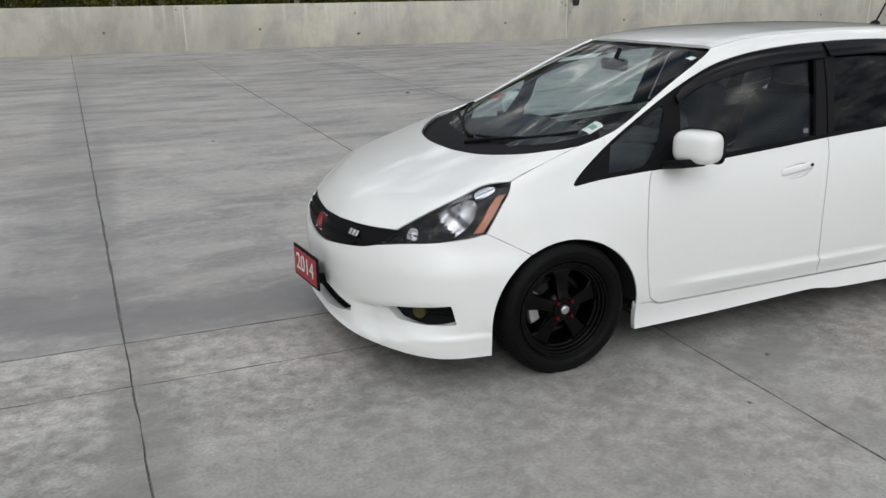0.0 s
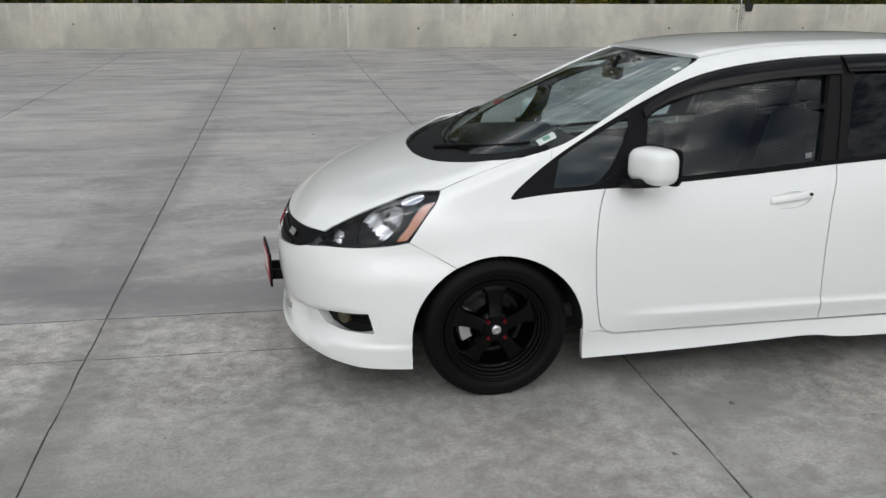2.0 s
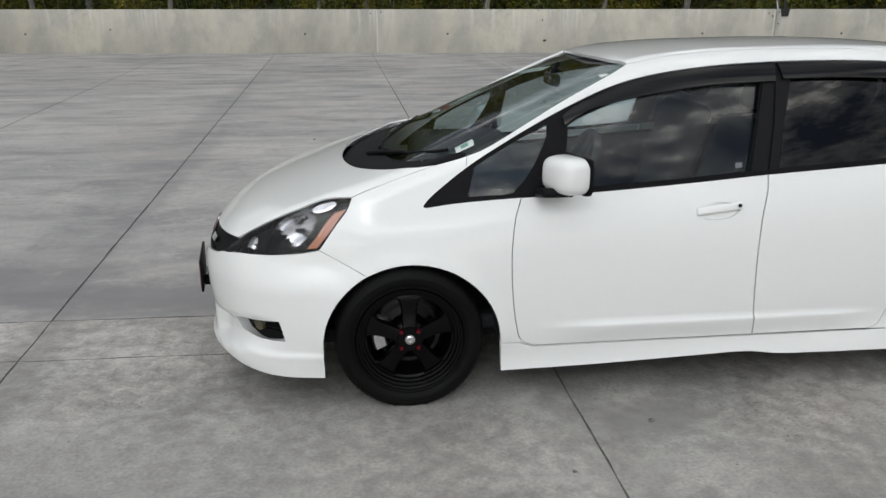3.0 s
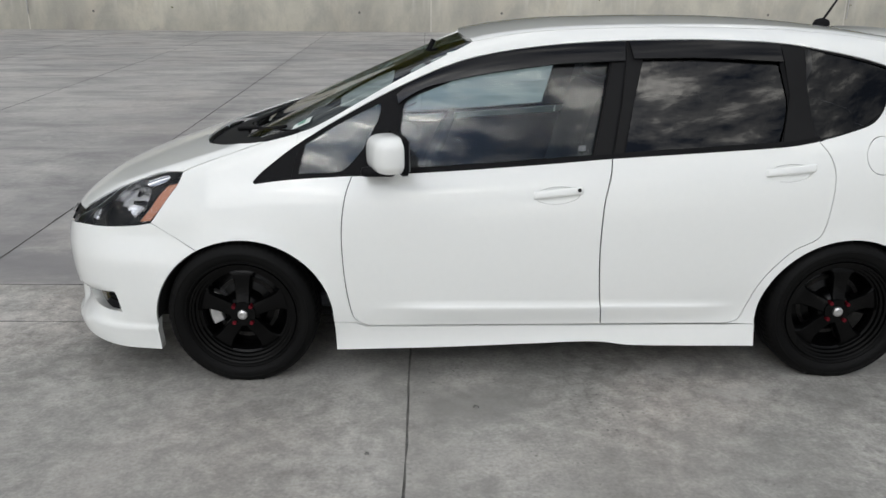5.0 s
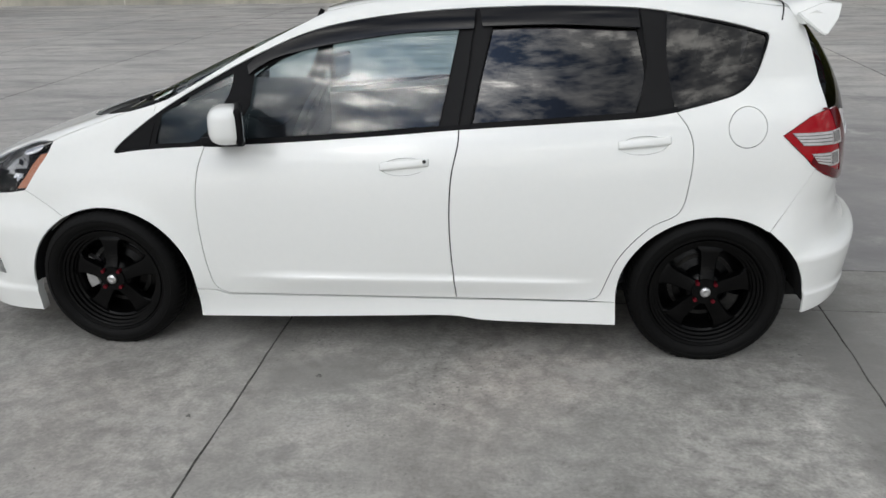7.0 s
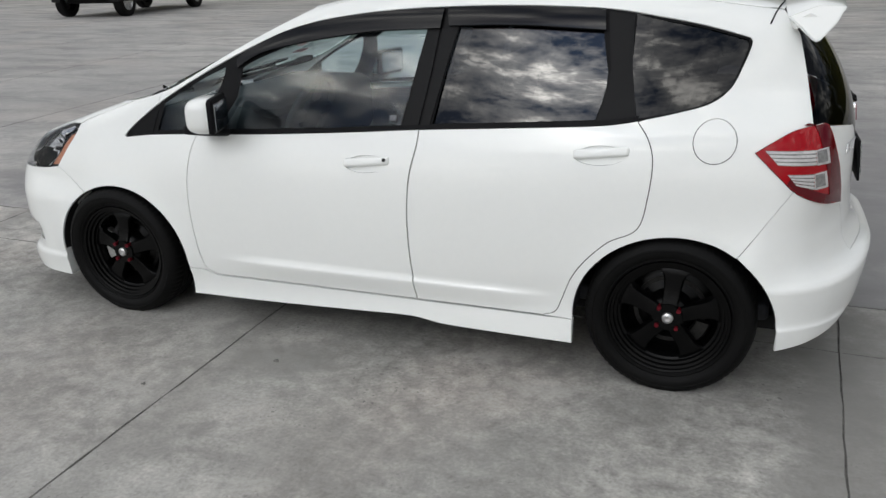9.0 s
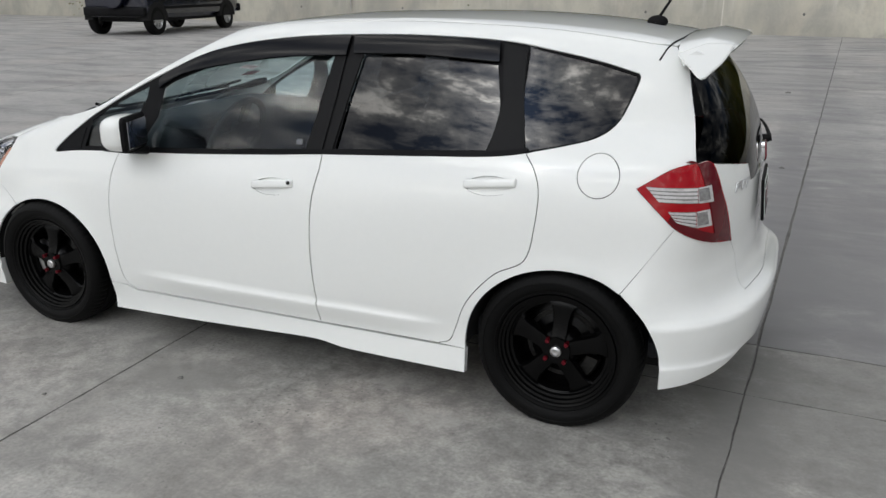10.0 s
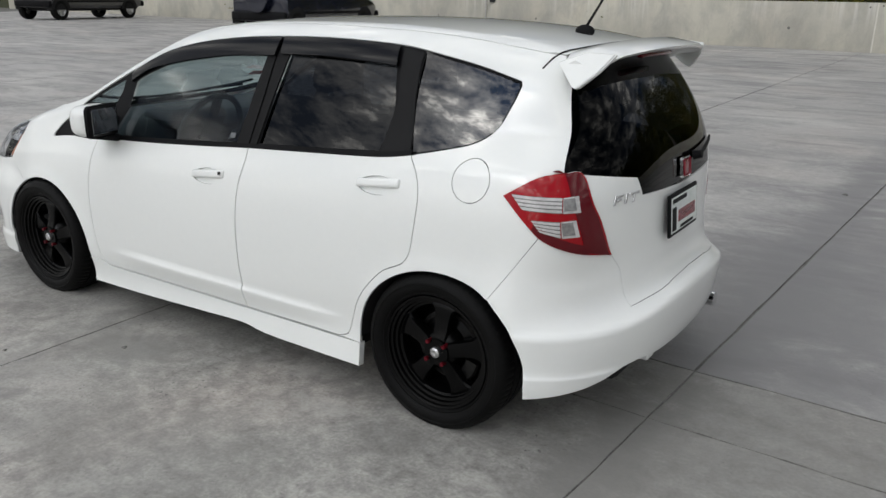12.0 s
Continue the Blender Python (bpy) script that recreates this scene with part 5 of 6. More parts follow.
# roof spoiler with drooping ends
bm = bmesh.new()
cols = []
for i in range(41):
    y = -0.56 + 1.12 * i / 40
    a = abs(y)
    drop = 0.03 * ramp(a, 0.44, 0.56)
    z0 = float(lift([(2.80, max(-0.5, min(0.5, y)))], "top")[0][2]) + 0.004 - float(drop) * 0.30
    tail_x = 3.005 - 0.03 * (a / 0.6) ** 2 - 0.06 * float(ramp(a, 0.46, 0.56))
    zt = 1.392 - 0.025 * (a / 0.6) ** 2 - float(drop)
    lead = 2.795 + 0.03 * float(ramp(a, 0.45, 0.6))
    ring = [(lead, z0), ((lead + tail_x) / 2, (z0 + zt) / 2 + 0.022), (tail_x - 0.015, zt + 0.006), (tail_x, zt - 0.004), (tail_x - 0.012, zt - 0.014), ((lead + tail_x) / 2, (z0 + zt) / 2 - 0.012), (lead + 0.01, z0 - 0.03)]
    cols.append([bm.verts.new((x, y, z)) for x, z in ring])
for a, b in zip(cols[:-1], cols[1:]):
    for k in range(7):
        bm.faces.new((a[k], b[k], b[(k + 1) % 7], a[(k + 1) % 7]))
bm.faces.new(cols[0])
bm.faces.new(cols[-1][::-1])
bmesh.ops.recalc_face_normals(bm, faces=bm.faces)
spoiler = part("roof_spoiler", bm, PAINT, car, "white roof spoiler with drooping ends")
for s in (-1, 1):
    bm = bmesh.new()
    fin = [(2.80, 0.545, 1.352), (2.90, 0.525, 1.390), (2.985, 0.478, 1.384), (2.955, 0.545, 1.330), (2.902, 0.604, 1.274), (2.885, 0.600, 1.276)]
    near = [bm.verts.new((x, s * (h + 0.012), z)) for x, h, z in fin]
    far = [bm.verts.new((x, s * (h - 0.014), z - 0.006)) for x, h, z in fin]
    bm.faces.new(near)
    bm.faces.new(far[::-1])
    for i in range(6):
        bm.faces.new((near[i], far[i], far[(i + 1) % 6], near[(i + 1) % 6]))
    bmesh.ops.recalc_face_normals(bm, faces=bm.faces)
    bmesh.ops.bevel(bm, geom=bm.edges[:], offset=0.005, segments=2, affect="EDGES")
    part("spoiler_end", bm, PAINT, spoiler)
bm = bmesh.new()
box(bm, (2.93, -0.16, 1.352), (2.955, 0.16, 1.368), 0.005, 2)
part("brake_light", bm, DEEP_RED, spoiler, "narrow red high brake light")

bm = bmesh.new()
tube(bm, [Vector(lift([(2.795 - 0.05 * (y / 0.56) ** 4, y)], "top")[0]) + Vector((0, 0, 0.0005)) for y in np.linspace(-0.555, 0.555, 25)], [0.0032], 6)
part("roof_seal", bm, DARK, roof, "thin black seam before the spoiler")

# aerial, rear wiper, front wipers, exhaust, hatch reflector
bm = bmesh.new()
bmesh.ops.create_uvsphere(bm, u_segments=16, v_segments=10, radius=1)
bmesh.ops.transform(bm, matrix=Matrix.Translation((2.645, 0, 1.432)) @ Matrix.Diagonal((0.042, 0.020, 0.026, 1)), verts=bm.verts)
base = part("aerial", bm, BLACK, car, "black roof aerial")
bm = bmesh.new()
rod(bm, (2.65, 0, 1.450), (2.80, 0, 1.70), 0.006, 0.0035, 10)
part("aerial_mast", bm, BLACK, base)
bm = bmesh.new()
m = stand(0.13, 0.965, 0.0, "rear")
rod(bm, m @ Vector((0, 0, 0)), m @ Vector((0, 0, 0.034)), 0.020, 0.015, 18)
wiper = part("rear_wiper", bm, BLACK, car, "black rear wiper")
bm = bmesh.new()
tube(bm, [stand(0.13 + 0.07 * i, 0.967 + 0.008 * i, 0.026 - 0.003 * i, "rear").translation for i in range(5)], [0.009 - 0.001 * i for i in range(5)])
part("wiper_arm", bm, BLACK, wiper)


def shield_foot(y):
    return -0.09 + 0.33 * (abs(y) / 0.69) ** 1.7


for y0, y1 in ((-0.60, -0.04), (-0.02, 0.54)):
    line = [Vector(lift([(shield_foot(y) + 0.012 + 0.015 * i / 10, y)], "top")[0]) + Vector((0, 0, -0.021)) for i, y in enumerate(np.linspace(y0, y1, 11))]
    pivot = Vector(lift([(shield_foot(y1) - 0.05, y1 - 0.02)], "top")[0]) - Vector((0, 0, 0.022))
    bm = bmesh.new()
    tube(bm, [pivot, pivot + (line[6] - pivot) * 0.35 + Vector((0, 0, 0.002)), line[5] + Vector((0, 0, 0.004))], [0.010, 0.010, 0.007])
    arm = part("windshield_wiper", bm, BLACK, car, "black windshield wiper")
    bm = bmesh.new()
    tube(bm, line, [0.0075])
    part("wiper_blade", bm, BLACK, arm)
bm = bmesh.new()
rod(bm, (2.95, 0.50, 0.235), (3.158, 0.50, 0.243), 0.034, 0.034, 24)
part("exhaust_tip", bm, CHROME, car, "chrome exhaust tip")
bm = bmesh.new()
box(bm, (2.80, -0.50, 0.20), (3.08, 0.42, 0.30), 0.04, 3)
part("silencer", bm, DARK, car, "dark exhaust silencer")
for y in (-0.33, -0.12):
    bm = bmesh.new()
    box(bm, (3.085, y - 0.035, 0.262), (3.15, y + 0.035, 0.295), 0.006, 1)
    part("bumper_tab", bm, PAINT, rear_bumper)

# windscreen stickers and inside mirror
def patch(name, x, y, w, d, mat, lab):
    loop = [(x - d / 2, y - w / 2), (x + d / 2, y - w / 2), (x + d / 2, y + w / 2), (x - d / 2, y + w / 2)]
    return panel(name, [loop], "top", mat, shield, lab, off=-0.032, depth=0, gap=0, step=0.03)


patch("windshield_sticker", 0.24, -0.615, 0.085, 0.075, PAPER, "pale green inspection sticker")
panel("sticker_print", [[(0.225, -0.64), (0.255, -0.64), (0.255, -0.59), (0.225, -0.59)]], "top", GREEN, shield, off=-0.0305, depth=0, gap=0)
panel("windshield_sticker", [[(0.665, 0.46), (0.715, 0.475), (0.80, 0.19), (0.745, 0.175)]], "top", PAPER, shield, "white paper sticker along the top edge", off=-0.034, depth=0, gap=0, step=0.03)
patch("windshield_sticker", 0.285, 0.45, 0.12, 0.05, PLATE_RED, "small red sticker")
patch("windshield_sticker", 0.86, -0.50, 0.05, 0.035, PAPER, "small white sticker")
bm = bmesh.new()
box(bm, (0.75, -0.11, 1.245), (0.785, 0.11, 1.305), 0.015, 3)
rod(bm, (0.77, 0, 1.30), (0.80, 0, 1.355), 0.012, None, 10)
part("inside_mirror", bm, BLACK, car, "black inside mirror")

FADED = vary(material("faded_sticker", (0.14, 0.15, 0.16), 0.6), (0.10, 0.11, 0.12), (0.20, 0.21, 0.22), 40, 200)
panel("window_sticker", [[(1.376, 0.970), (1.406, 0.972), (1.408, 0.994), (1.378, 0.992)]], "side", FADED, doors_f[0], "small pale window sticker", off=-0.012, depth=0, gap=0, step=0.02)

# cabin: dash, wheel, seats
def slabby(name, lo, hi, bev, mat, lab, m=None, seg=3):
    bm = bmesh.new()
    box(bm, lo, hi, bev, seg, m)
    return part(name, bm, mat, car, lab)


slabby("dashboard", (0.10, -0.66, 0.62), (0.66, 0.66, 0.955), 0.08, CABIN, "dark grey dashboard")
slabby("dash_hood", (0.50, -0.56, 0.90), (0.74, -0.18, 1.0), 0.05, CABIN, "dark grey instrument hood")
slabby("cabin_floor", (0.1, -0.70, 0.27), (2.85, 0.70, 0.34), 0.02, CABIN, "dark cabin floor")
slabby("centre_console", (0.6, -0.12, 0.34), (1.5, 0.12, 0.60), 0.04, CABIN, "dark grey centre console")
ring = bmesh.new()
n1, n2 = 40, 8
vs = [[ring.verts.new(((0.185 + 0.016 * math.cos(b)) * math.cos(a), (0.185 + 0.016 * math.cos(b)) * math.sin(a), 0.016 * math.sin(b))) for b in np.linspace(0, 2 * math.pi, n2, endpoint=False)] for a in np.linspace(0, 2 * math.pi, n1, endpoint=False)]
for i in range(n1):
    for k in range(n2):
        ring.faces.new((vs[i][k], vs[(i + 1) % n1][k], vs[(i + 1) % n1][(k + 1) % n2], vs[i][(k + 1) % n2]))
box(ring, (-0.18, -0.035, -0.012), (0.18, 0.03, 0.012), 0.01, 1)
box(ring, (-0.07, -0.08, -0.02), (0.07, 0.06, 0.015), 0.02, 2)
box(ring, (-0.03, -0.18, -0.012), (0.03, -0.05, 0.012), 0.01, 1)
bmesh.ops.transform(ring, matrix=Matrix.Translation((0.80, -0.37, 0.90)) @ Matrix.Rotation(radians(-65), 4, "Y") @ Matrix.Rotation(radians(90), 4, "Z"), verts=ring.verts)
part("steering_wheel", ring, CABIN, car, "black steering wheel")
for s in (-1, 1):
    lean = Matrix.Translation((1.48, s * 0.37, 0.58)) @ Matrix.Rotation(radians(16), 4, "Y")
    slabby("seat_cushion", (0.98, s * 0.37 - 0.25, 0.42), (1.50, s * 0.37 + 0.25, 0.60), 0.06, SEAT, "dark cloth front seat")
    slabby("seat_back", (-0.07, -0.24, 0.0), (0.07, 0.24, 0.56), 0.06, SEAT, "dark cloth front seat back", lean)
    slabby("head_restraint", (-0.05, -0.13, 0.60), (0.05, 0.13, 0.78), 0.04, SEAT, "dark cloth head restraint", lean)
    lean = Matrix.Translation((2.36, s * 0.33, 0.62)) @ Matrix.Rotation(radians(18), 4, "Y")
    slabby("rear_seat_back", (-0.06, -0.31, 0.0), (0.06, 0.31, 0.52), 0.06, SEAT, "dark cloth rear seat back", lean)
    slabby("head_restraint", (-0.04, -0.12, 0.53), (0.04, 0.12, 0.66), 0.03, SEAT, "dark cloth head restraint", lean)
slabby("rear_bench", (1.88, -0.62, 0.42), (2.38, 0.62, 0.62), 0.06, SEAT, "dark cloth rear bench")
slabby("load_floor", (2.40, -0.60, 0.60), (3.00, 0.60, 0.70), 0.03, CABIN, "dark load floor")

# ---------------------------------------------------------------- lamp poles on the wall
POLE = vary(material("black_pole", (0.015, 0.015, 0.016), 0.45), (0.01, 0.01, 0.011), (0.02, 0.02, 0.022), 5, 120)
for x in (15.35, -13.6, 44.3):
    pole = tagged(new("lamp_pole"), "black steel lamp pole bolted to the concrete wall", "lamp pole", "lamp poles along the wall")
    pole.location = (x, wall_y(x) - 0.02, 0)
    bm = bmesh.new()
    rod(bm, (0, 0.10, 1.42), (0, 0.10, 5.6), 0.065, 0.045, 16)
    part("pole", bm, POLE, pole)
    bm = bmesh.new()
    verts = [bm.verts.new(p) for p in ((-0.17, -0.03, 1.52), (0.17, -0.03, 1.52), (0.11, -0.03, 1.25), (-0.11, -0.03, 1.25), (-0.17, 0.22, 1.52), (0.17, 0.22, 1.52), (0.11, 0.02, 1.25), (-0.11, 0.02, 1.25))]
    for f in ((0, 3, 2, 1), (4, 5, 6, 7), (0, 1, 5, 4), (1, 2, 6, 5), (2, 3, 7, 6), (3, 0, 4, 7)):
        bm.faces.new([verts[i] for i in f])
    bmesh.ops.recalc_face_normals(bm, faces=bm.faces)
    part("bracket", bm, POLE, pole, "black tapered bracket", smooth=False)
    bm = bmesh.new()
    for a, b in (((-0.33, 0.05, 1.78), (-0.30, -0.02, 1.50)), ((-0.30, -0.02, 1.50), (-0.31, -0.025, 0.55))):
        rod(bm, a, b, 0.022, None, 10)
    part("conduit", bm, STEEL, pole, "grey conduit")
    bm = bmesh.new()
    box(bm, (-0.10, -0.85, 5.52), (0.10, 0.15, 5.62), 0.03, 2)
    part("lamp_head", bm, POLE, pole)

# ---------------------------------------------------------------- woods behind the wall
LEAF = bpy.data.materials.new("leaves")
LEAF.use_nodes = True
ln, ll = LEAF.node_tree.nodes, LEAF.node_tree.links
lb = ln["Principled BSDF"]
geo, lr = ln.new("ShaderNodeNewGeometry"), ln.new("ShaderNodeValToRGB")
for pos_, c in ((0.0, (0.045, 0.055, 0.012)), (0.45, (0.085, 0.095, 0.020)), (0.8, (0.115, 0.118, 0.024)), (1.0, (0.17, 0.145, 0.034))):
    e = lr.color_ramp.elements[0] if pos_ == 0.0 else (lr.color_ramp.elements[-1] if pos_ == 1.0 else lr.color_ramp.elements.new(pos_))
    e.position, e.color = pos_, (*c, 1)
ll.new(geo.outputs["Random Per Island"], lr.inputs[0])
spot_c, patch_n, patch_r, patch_m = ln.new("ShaderNodeNewGeometry"), ln.new("ShaderNodeTexNoise"), ln.new("ShaderNodeValToRGB"), ln.new("ShaderNodeMix")
patch_n.inputs["Scale"].default_value, patch_n.inputs["Detail"].default_value = 0.55, 3.0
for e, (at, c) in zip(patch_r.color_ramp.elements, ((0.38, (0.45, 0.62, 0.45)), (0.64, (1.75, 1.45, 0.85)))):
    e.position, e.color = at, (*c, 1)
patch_m.data_type, patch_m.blend_type = "RGBA", "MULTIPLY"
patch_m.inputs[0].default_value = 1.0
ll.new(spot_c.outputs["Position"], patch_n.inputs["Vector"])
ll.new(patch_n.outputs["Fac"], patch_r.inputs[0])
ll.new(lr.outputs[0], patch_m.inputs[6])
ll.new(patch_r.outputs[0], patch_m.inputs[7])
ll.new(patch_m.outputs[2], lb.inputs["Base Color"])
lb.inputs["Roughness"].default_value = 0.7
lb.inputs["Specular IOR Level"].default_value = 0.2
BARK = vary(material("pale_bark", (0.2, 0.18, 0.15), 0.9), (0.10, 0.09, 0.075), (0.30, 0.28, 0.24), 3, 30, bump=0.6)


def leaves(name, centres, per, spread, size, rng, parent=None, label=""):
    """One mesh of small folded leaves scattered round the centres."""
    c = np.repeat(np.array(centres, float), per, 0)
    n = len(c)
    p = c + rng.normal(0, 1, (n, 3)) * spread
    a, b = rng.normal(0, 1, (n, 3)), rng.normal(0, 1, (n, 3))
    a /= np.linalg.norm(a, axis=1)[:, None]
    b -= a * (a * b).sum(1)[:, None]
    b /= np.linalg.norm(b, axis=1)[:, None]
    s = size * rng.uniform(0.6, 1.4, (n, 1))
    v = np.stack([p - a * s, p + b * s * 0.45, p + a * s, p - b * s * 0.45 + np.cross(a, b) * s * 0.2], 1).reshape(-1, 3)
    f = (np.arange(n)[:, None] * 4 + np.array([0, 1, 2, 0, 2, 3])).ravel()
    me = bpy.data.meshes.new(name)
    me.vertices.add(len(v))
    me.vertices.foreach_set("co", v.ravel())
    me.loops.add(len(f))
    me.loops.foreach_set("vertex_index", f)
    me.polygons.add(2 * n)
    me.polygons.foreach_set("loop_start", np.arange(2 * n) * 3)
    me.materials.append(LEAF)
    me.update(calc_edges=True)
    me.validate()
    ob = new(name, me)
    ob.parent = parent
    return tagged(ob, label)


def make_tree(seed, tall, thick, low):
    rng = np.random.default_rng(seed)
    tree = tagged(new("tree"), "slender tree with pale trunk and olive green leaves", "tree", "trees behind the wall")
    bm = bmesh.new()
    p, tips = Vector((0, 0, -0.2)), []
    for i in range(6):
        q = p + Vector((rng.normal(0, 0.12), rng.normal(0, 0.12), tall / 6))
        rod(bm, p, q, thick * (1 - i / 7), thick * (1 - (i + 1) / 7), 9)
        if i >= 1:
            for _ in range(3):
                t = rng.uniform(0, 6.28)
                e = q + Vector((math.cos(t), math.sin(t), rng.uniform(0.2, 0.9))) * rng.uniform(0.8, 1.9) * (1.1 - i / 9)
                rod(bm, q, e, thick * 0.35 * (1 - i / 8), 0.012, 6)
                tips += [tuple(e), tuple(q.lerp(e, 0.6))]
        p = q
    tips.append(tuple(p))
    part("trunk", bm, BARK, tree, "pale grey trunk")
    leaves("crown", [c for c in tips if c[2] > low], 150, 0.50, 0.075, rng, tree, "olive green leaves")
    return tree


def make_bush(seed):
    rng = np.random.default_rng(seed)
    bush = tagged(new("bush"), "dense dark green bush with some yellowing leaves", "bush", "bushes behind the wall")
    bm = bmesh.new()
    tips = []
    for _ in range(12):
        t, r = rng.uniform(0, 6.28), rng.uniform(0.2, 1.3)
        e = Vector((math.cos(t) * r, math.sin(t) * r * 0.7, rng.uniform(0.9, 3.3)))
        rod(bm, (e.x * 0.2, e.y * 0.2, -0.1), e, 0.03, 0.008, 6)
        tips += [tuple(e), tuple(Vector((e.x * 0.75, e.y * 0.75, e.z * 0.55))), tuple(Vector((e.x * 1.05, e.y * 1.05, e.z * 0.8)))]
    part("stem", bm, BARK, bush, "thin branching stems")
    leaves("foliage", tips, 70, 0.36, 0.07, rng, bush, "dark green leaves")
    return bush


rng = np.random.default_rng(7)
trees = [make_tree(3, 10.5, 0.16, 2.6), make_tree(4, 8.5, 0.12, 1.8), make_tree(9, 12.0, 0.18, 3.4)]
bushes = [make_bush(21), make_bush(22), make_bush(23)]
for i in range(72):
    x = -64 + i * 1.85 + rng.uniform(-0.6, 0.6)
    spot = pose(x, wall_y(x) + (rng.uniform(0.9, 2.2) if i % 3 == 1 else rng.uniform(2.6, 8.0)), 0, 0, 0, rng.uniform(0, 360))
    src = trees[i % 3]
    if i < 3:
        src.matrix_basis = spot
    else:
        copy_thing(src, spot)
for i in range(66):
    x = -60 + i * 1.85 + rng.uniform(-0.5, 0.5)
    spot = pose(x, wall_y(x) + 1.7 + (i % 4) * 1.1 + rng.uniform(-0.3, 0.3), 0, 0, 0, rng.uniform(0, 360))
    src = bushes[i % 3]
    if i < 3:
        src.matrix_basis = spot
    else:
        copy_thing(src, spot)
# the denser woods further back
rng = np.random.default_rng(31)
deep = []
for _ in range(4200):
    x = rng.uniform(-66, 66)
    top = 10.6 + 1.6 * math.sin(x * 0.55) + 1.1 * math.sin(x * 1.37 + 1.0) + 0.7 * math.sin(x * 3.1)
    deep.append((x, wall_y(x) + rng.uniform(6, 14), 0.3 + top * rng.uniform(0, 1) ** 1.15))
tagged(leaves("far_woods", deep, 120, 0.58, 0.125, rng), "dense olive green woodland undergrowth", "woods", kind="stuff")
GRASS = vary(material("woodland_floor", (0.05, 0.06, 0.02), 0.95), (0.025, 0.03, 0.012), (0.07, 0.075, 0.03), 0.4, 9)
# the floor is tilted up as an added backdrop, darkening gaps between the leaves
bm = bmesh.new()
for xa, xb in ((-70, 0), (0, 70)):
    q = [bm.verts.new((xa, wall_y(xa) + 0.34, 0.03)), bm.verts.new((xb, wall_y(xb) + 0.34, 0.03)), bm.verts.new((xb, 62, 8.5)), bm.verts.new((xa, 62, 8.5))]
    bm.faces.new(q)
bmesh.ops.remove_doubles(bm, verts=bm.verts, dist=0.01)
tagged(part("ground_woods", bm, GRASS), "dark woodland floor raised as a backdrop behind the wall", "ground", kind="structure")

# ---------------------------------------------------------------- parked vehicles far off
BLUE_BLACK = vary(material("blue_black_paint", (0.006, 0.008, 0.02), 0.25, coat=1.0), (0.004, 0.005, 0.013), (0.008, 0.011, 0.026), 2, 60)
GREY_PAINT = vary(material("grey_paint", (0.05, 0.05, 0.052), 0.3, 0.4, coat=1.0), (0.035, 0.035, 0.037), (0.06, 0.06, 0.063), 2, 60)
ALLOY = vary(material("silver_alloy", (0.5, 0.5, 0.5), 0.3, 0.9), (0.4, 0.4, 0.4), (0.6, 0.6, 0.6), 8, 90)


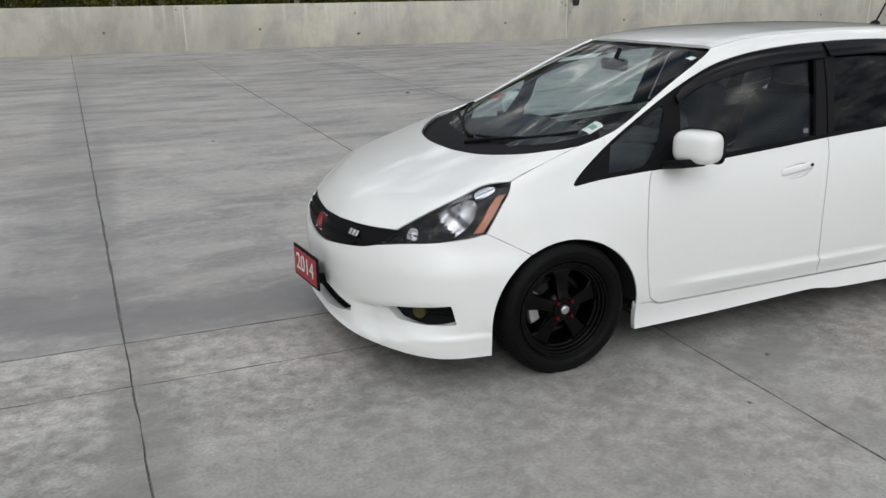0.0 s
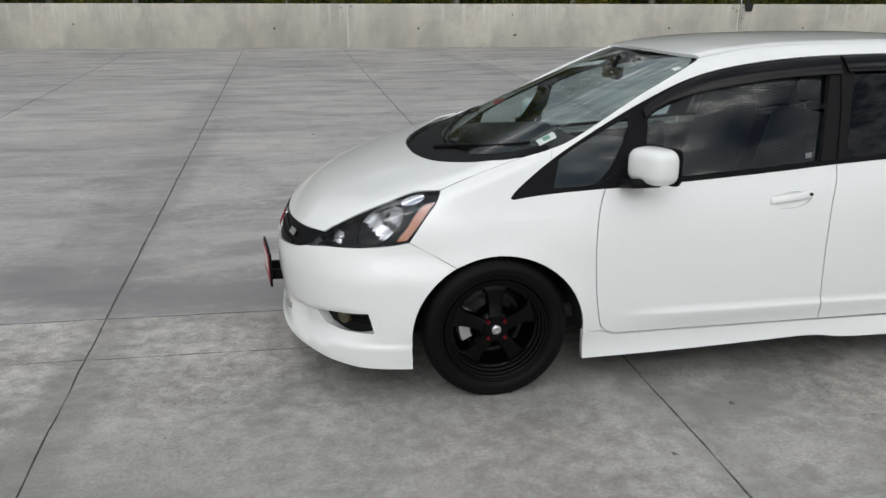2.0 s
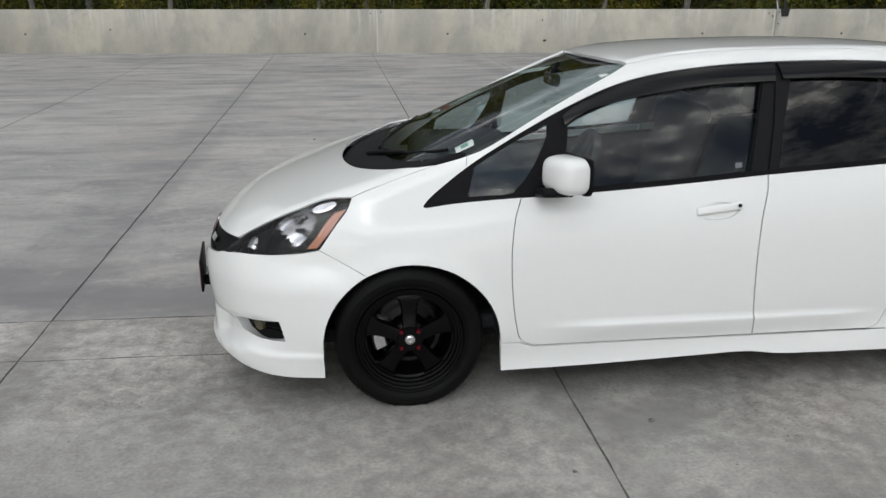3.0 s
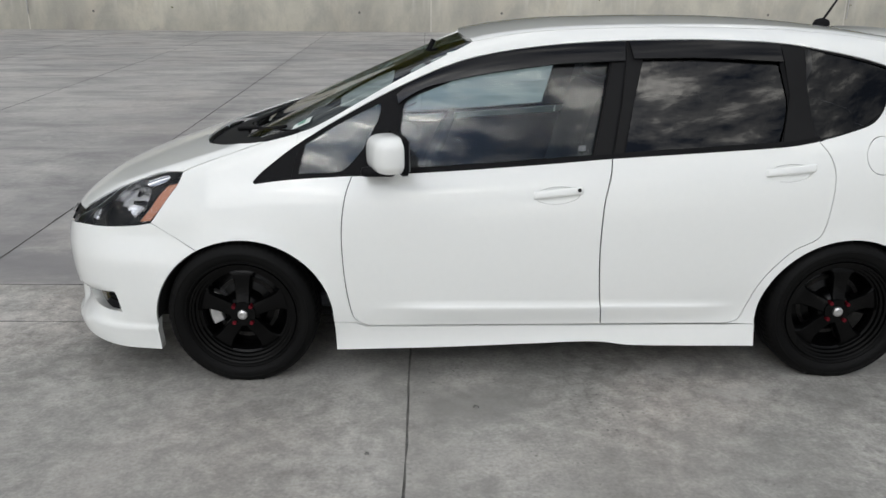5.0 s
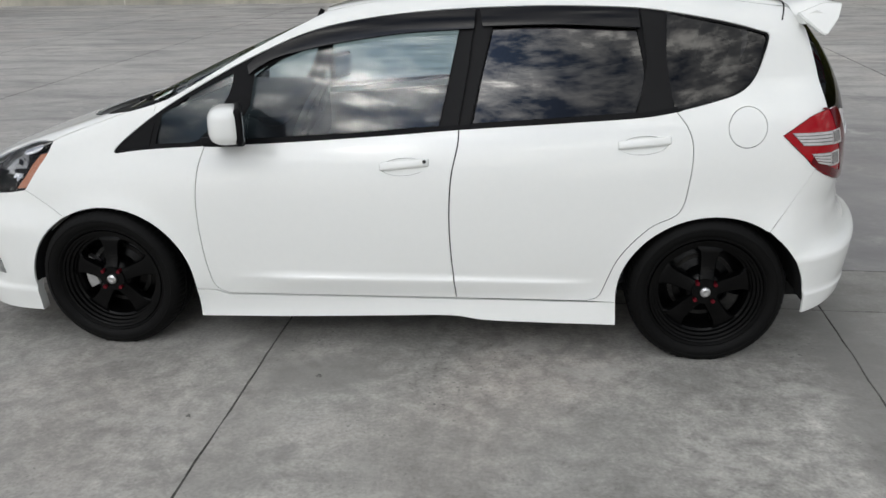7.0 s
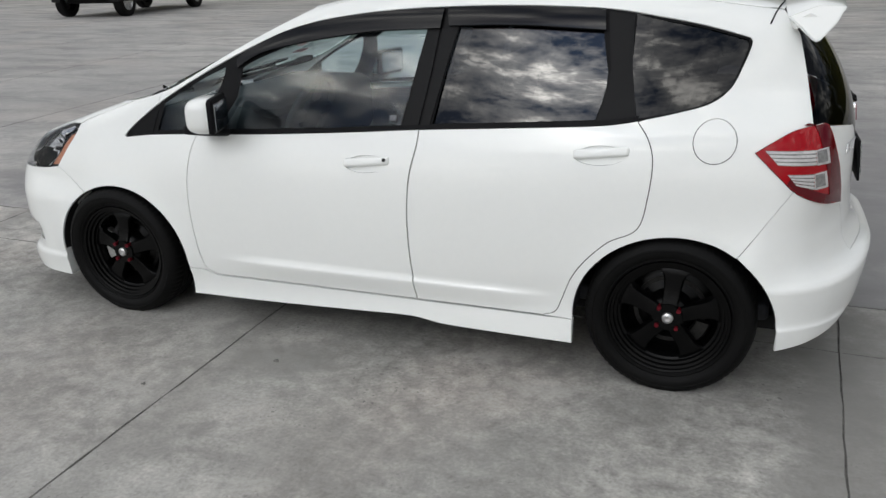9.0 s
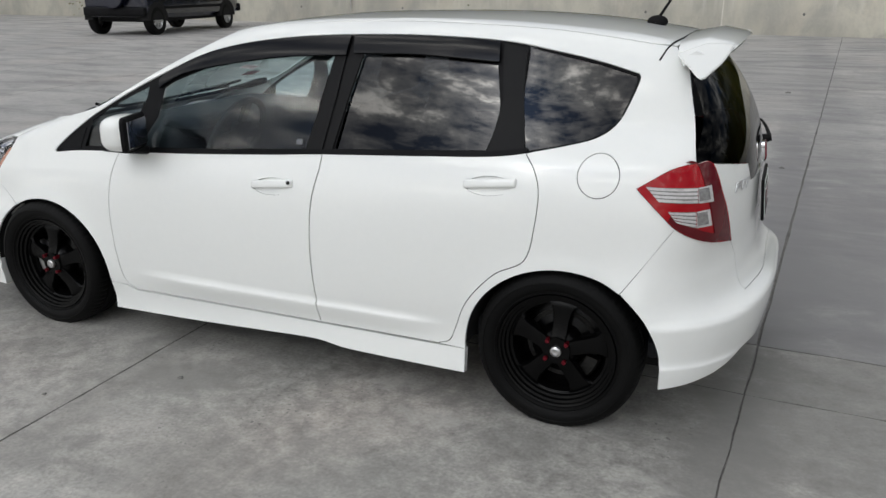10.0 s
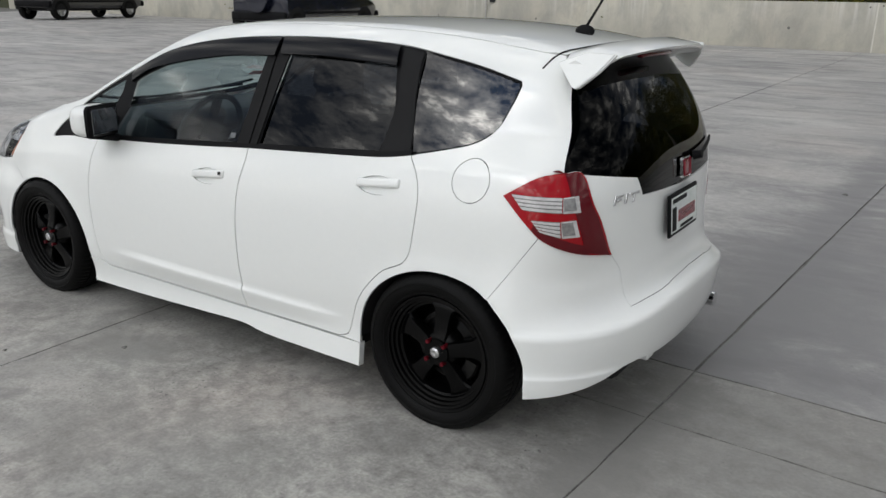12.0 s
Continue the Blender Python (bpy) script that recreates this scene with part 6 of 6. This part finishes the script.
def suv(label, paint, spot, length, wide, tall, base, spare):
    """An upright off-roader, nose towards +y. spare: whether it carries a wheel on the back."""
    car_ob = tagged(new("parked_car"), label, "car", "cars parked by the wall")
    hw = wide / 2
    rear, front = -length * 0.46, length * 0.54
    rows = []
    bm = bmesh.new()
    for y, zb, zs, zt, ws, wt in ((rear, 0.48, 0.95, 1.0, 0.94, 0.90), (rear + 0.04, 0.42, 0.98, tall - 0.12, 0.98, 0.80), (rear + 0.30, 0.40, 1.0, tall, 1.0, 0.80), (0.0, 0.38, 1.0, tall, 1.0, 0.80), (front - 1.95, 0.38, 1.0, tall - 0.03, 1.0, 0.80), (front - 1.30, 0.38, 1.0, 1.08, 1.0, 0.88), (front - 0.30, 0.40, 0.92, 1.0, 0.98, 0.86), (front - 0.04, 0.45, 0.80, 0.88, 0.93, 0.84), (front, 0.50, 0.75, 0.78, 0.88, 0.80)):
        prof = [(0, zb), (hw * 0.9, zb), (hw * ws, zb + 0.10), (hw * ws, zs - 0.05), (hw * ws * 0.975, zs), (hw * wt * 1.02, zt - 0.06), (hw * wt * 0.93, zt), (0, zt + 0.02)]
        ring = prof + [(-u, z) for u, z in prof[::-1][1:-1]]
        rows.append([bm.verts.new((u, y, z)) for u, z in ring])
    for a, b in zip(rows[:-1], rows[1:]):
        k = len(a)
        for i in range(k):
            bm.faces.new((a[i], a[(i + 1) % k], b[(i + 1) % k], b[i]))
    bm.faces.new(rows[0])
    bm.faces.new(rows[-1][::-1])
    bmesh.ops.recalc_face_normals(bm, faces=bm.faces)
    part("body", bm, paint, car_ob)
    for s in (-1, 1):
        for ya, yb in ((rear + 0.22, -0.62 * base * 0.5), (-0.28 * base, 0.12 * base), (0.16 * base, front - 1.98)):
            bm = bmesh.new()
            q = [(hw * 0.965, ya, 1.05), (hw * 0.965, yb, 1.05), (hw * 0.845, yb - 0.04, tall - 0.14), (hw * 0.845, ya + 0.04, tall - 0.14)]
            o = [bm.verts.new((s * (u + 0.012), y, z)) for u, y, z in q]
            i_ = [bm.verts.new((s * (u - 0.02), y, z)) for u, y, z in q]
            bm.faces.new(o)
            bm.faces.new(i_[::-1])
            for k in range(4):
                bm.faces.new((o[k], i_[k], i_[(k + 1) % 4], o[(k + 1) % 4]))
            bmesh.ops.recalc_face_normals(bm, faces=bm.faces)
            part("window", bm, VISOR, car_ob, "dark side window", smooth=False)
        bm = bmesh.new()
        box(bm, (s * hw * 1.0 - 0.012, -0.42 * base + 0.05, 0.60), (s * hw * 1.0 + 0.016, 0.42 * base - 0.05, 0.67), 0.01, 1)
        part("rub_strip", bm, BLACK, car_ob, "black rubbing strip")
        bm = bmesh.new()
        box(bm, (s * hw * 0.86 - 0.08, rear - 0.015, 0.98), (s * hw * 0.86 + 0.08, rear + 0.06, 1.20), 0.015, 1)
        part("tail_lamp", bm, DEEP_RED, car_ob, "red tail lamp")
        for y in (-base / 2, base / 2):
            bm = lathe([(0.20, 0.0), (0.215, -0.02), (0.30, -0.022), (0.335, -0.005), (0.345, 0.04), (0.345, 0.17), (0.32, 0.20), (0.20, 0.19)], 40)
            bmesh.ops.transform(bm, matrix=Matrix.Translation((s * hw * 0.985, y, 0.343)) @ Matrix.Rotation(radians(90 if s > 0 else -90), 4, "Z"), verts=bm.verts)
            wh = part("wheel", bm, RUBBER, car_ob, "black tyre")
            bm = lathe([(0.0, -0.005), (0.05, -0.012), (0.07, 0.004), (0.10, 0.03), (0.17, 0.035), (0.195, 0.0), (0.212, -0.008), (0.214, 0.03)], 32)
            for k in range(7):
                t = 2 * math.pi * k / 7
                box(bm, (0.05, -0.012, -0.022), (0.195, 0.02, 0.022), 0.006, 1, Matrix.Rotation(t, 4, "Y"))
            bmesh.ops.transform(bm, matrix=Matrix.Translation((s * hw * 0.985, y, 0.343)) @ Matrix.Rotation(radians(90 if s > 0 else -90), 4, "Z"), verts=bm.verts)
            part("rim", bm, ALLOY, wh, "silver alloy rim")
            bm = bmesh.new()
            n = 18
            edge_o = [bm.verts.new((s * (hw + 0.004), y + 0.43 * math.cos(t), 0.35 + 0.43 * math.sin(t))) for t in np.linspace(0.0, math.pi, n)]
            edge_i = [bm.verts.new((s * (hw - 0.22), y + 0.43 * math.cos(t), 0.35 + 0.43 * math.sin(t))) for t in np.linspace(0.0, math.pi, n)]
            bm.faces.new(edge_o)
            for k in range(n - 1):
                bm.faces.new((edge_o[k], edge_i[k], edge_i[k + 1], edge_o[k + 1]))
            part("wheel_arch", bm, DARK, car_ob, "black wheel arch", smooth=False)
    for y0, y1 in ((rear - 0.10, rear + 0.06), (front - 0.05, front + 0.10)):
        bm = bmesh.new()
        box(bm, (-hw * 0.97, y0, 0.44), (hw * 0.97, y1, 0.66), 0.05, 3)
        part("bumper", bm, BLACK, car_ob, "black plastic bumper")
    bm = bmesh.new()
    box(bm, (-hw * 0.74, rear - 0.012, 1.03), (hw * 0.74, rear + 0.09, tall - 0.22), 0.02, 2)
    part("rear_window", bm, VISOR, car_ob, "dark rear window")
    bm = bmesh.new()
    box(bm, (-hw * 0.8, rear + 0.3, 0.30), (hw * 0.8, front - 0.3, 0.44), 0.03, 1)
    part("underbody", bm, DARK, car_ob)
    if spare:
        bm = lathe([(0.0, -0.02), (0.22, -0.025), (0.31, -0.01), (0.335, 0.05), (0.335, 0.15), (0.30, 0.19), (0.0, 0.19)], 40)
        bmesh.ops.transform(bm, matrix=Matrix.Translation((0.05, rear - 0.20, 0.95)), verts=bm.verts)
        part("spare_wheel", bm, BLUE_BLACK, car_ob, "covered spare wheel")
    car_ob.matrix_basis = spot
    return car_ob


suv("blue-black upright off-roader with silver wheels on the concrete yard", BLUE_BLACK, pose(-17.5, 20.7, 0, 0, 0, 9) @ Matrix.Scale(1.34, 4), 4.6, 1.74, 1.72, 3.4, True)
suv("dark grey off-roader with bright alloy wheels on the concrete yard", GREY_PAINT, pose(-37.0, 24.0, 0, 0, 0, 14) @ Matrix.Scale(1.42, 4), 4.7, 1.66, 1.62, 3.5, False)
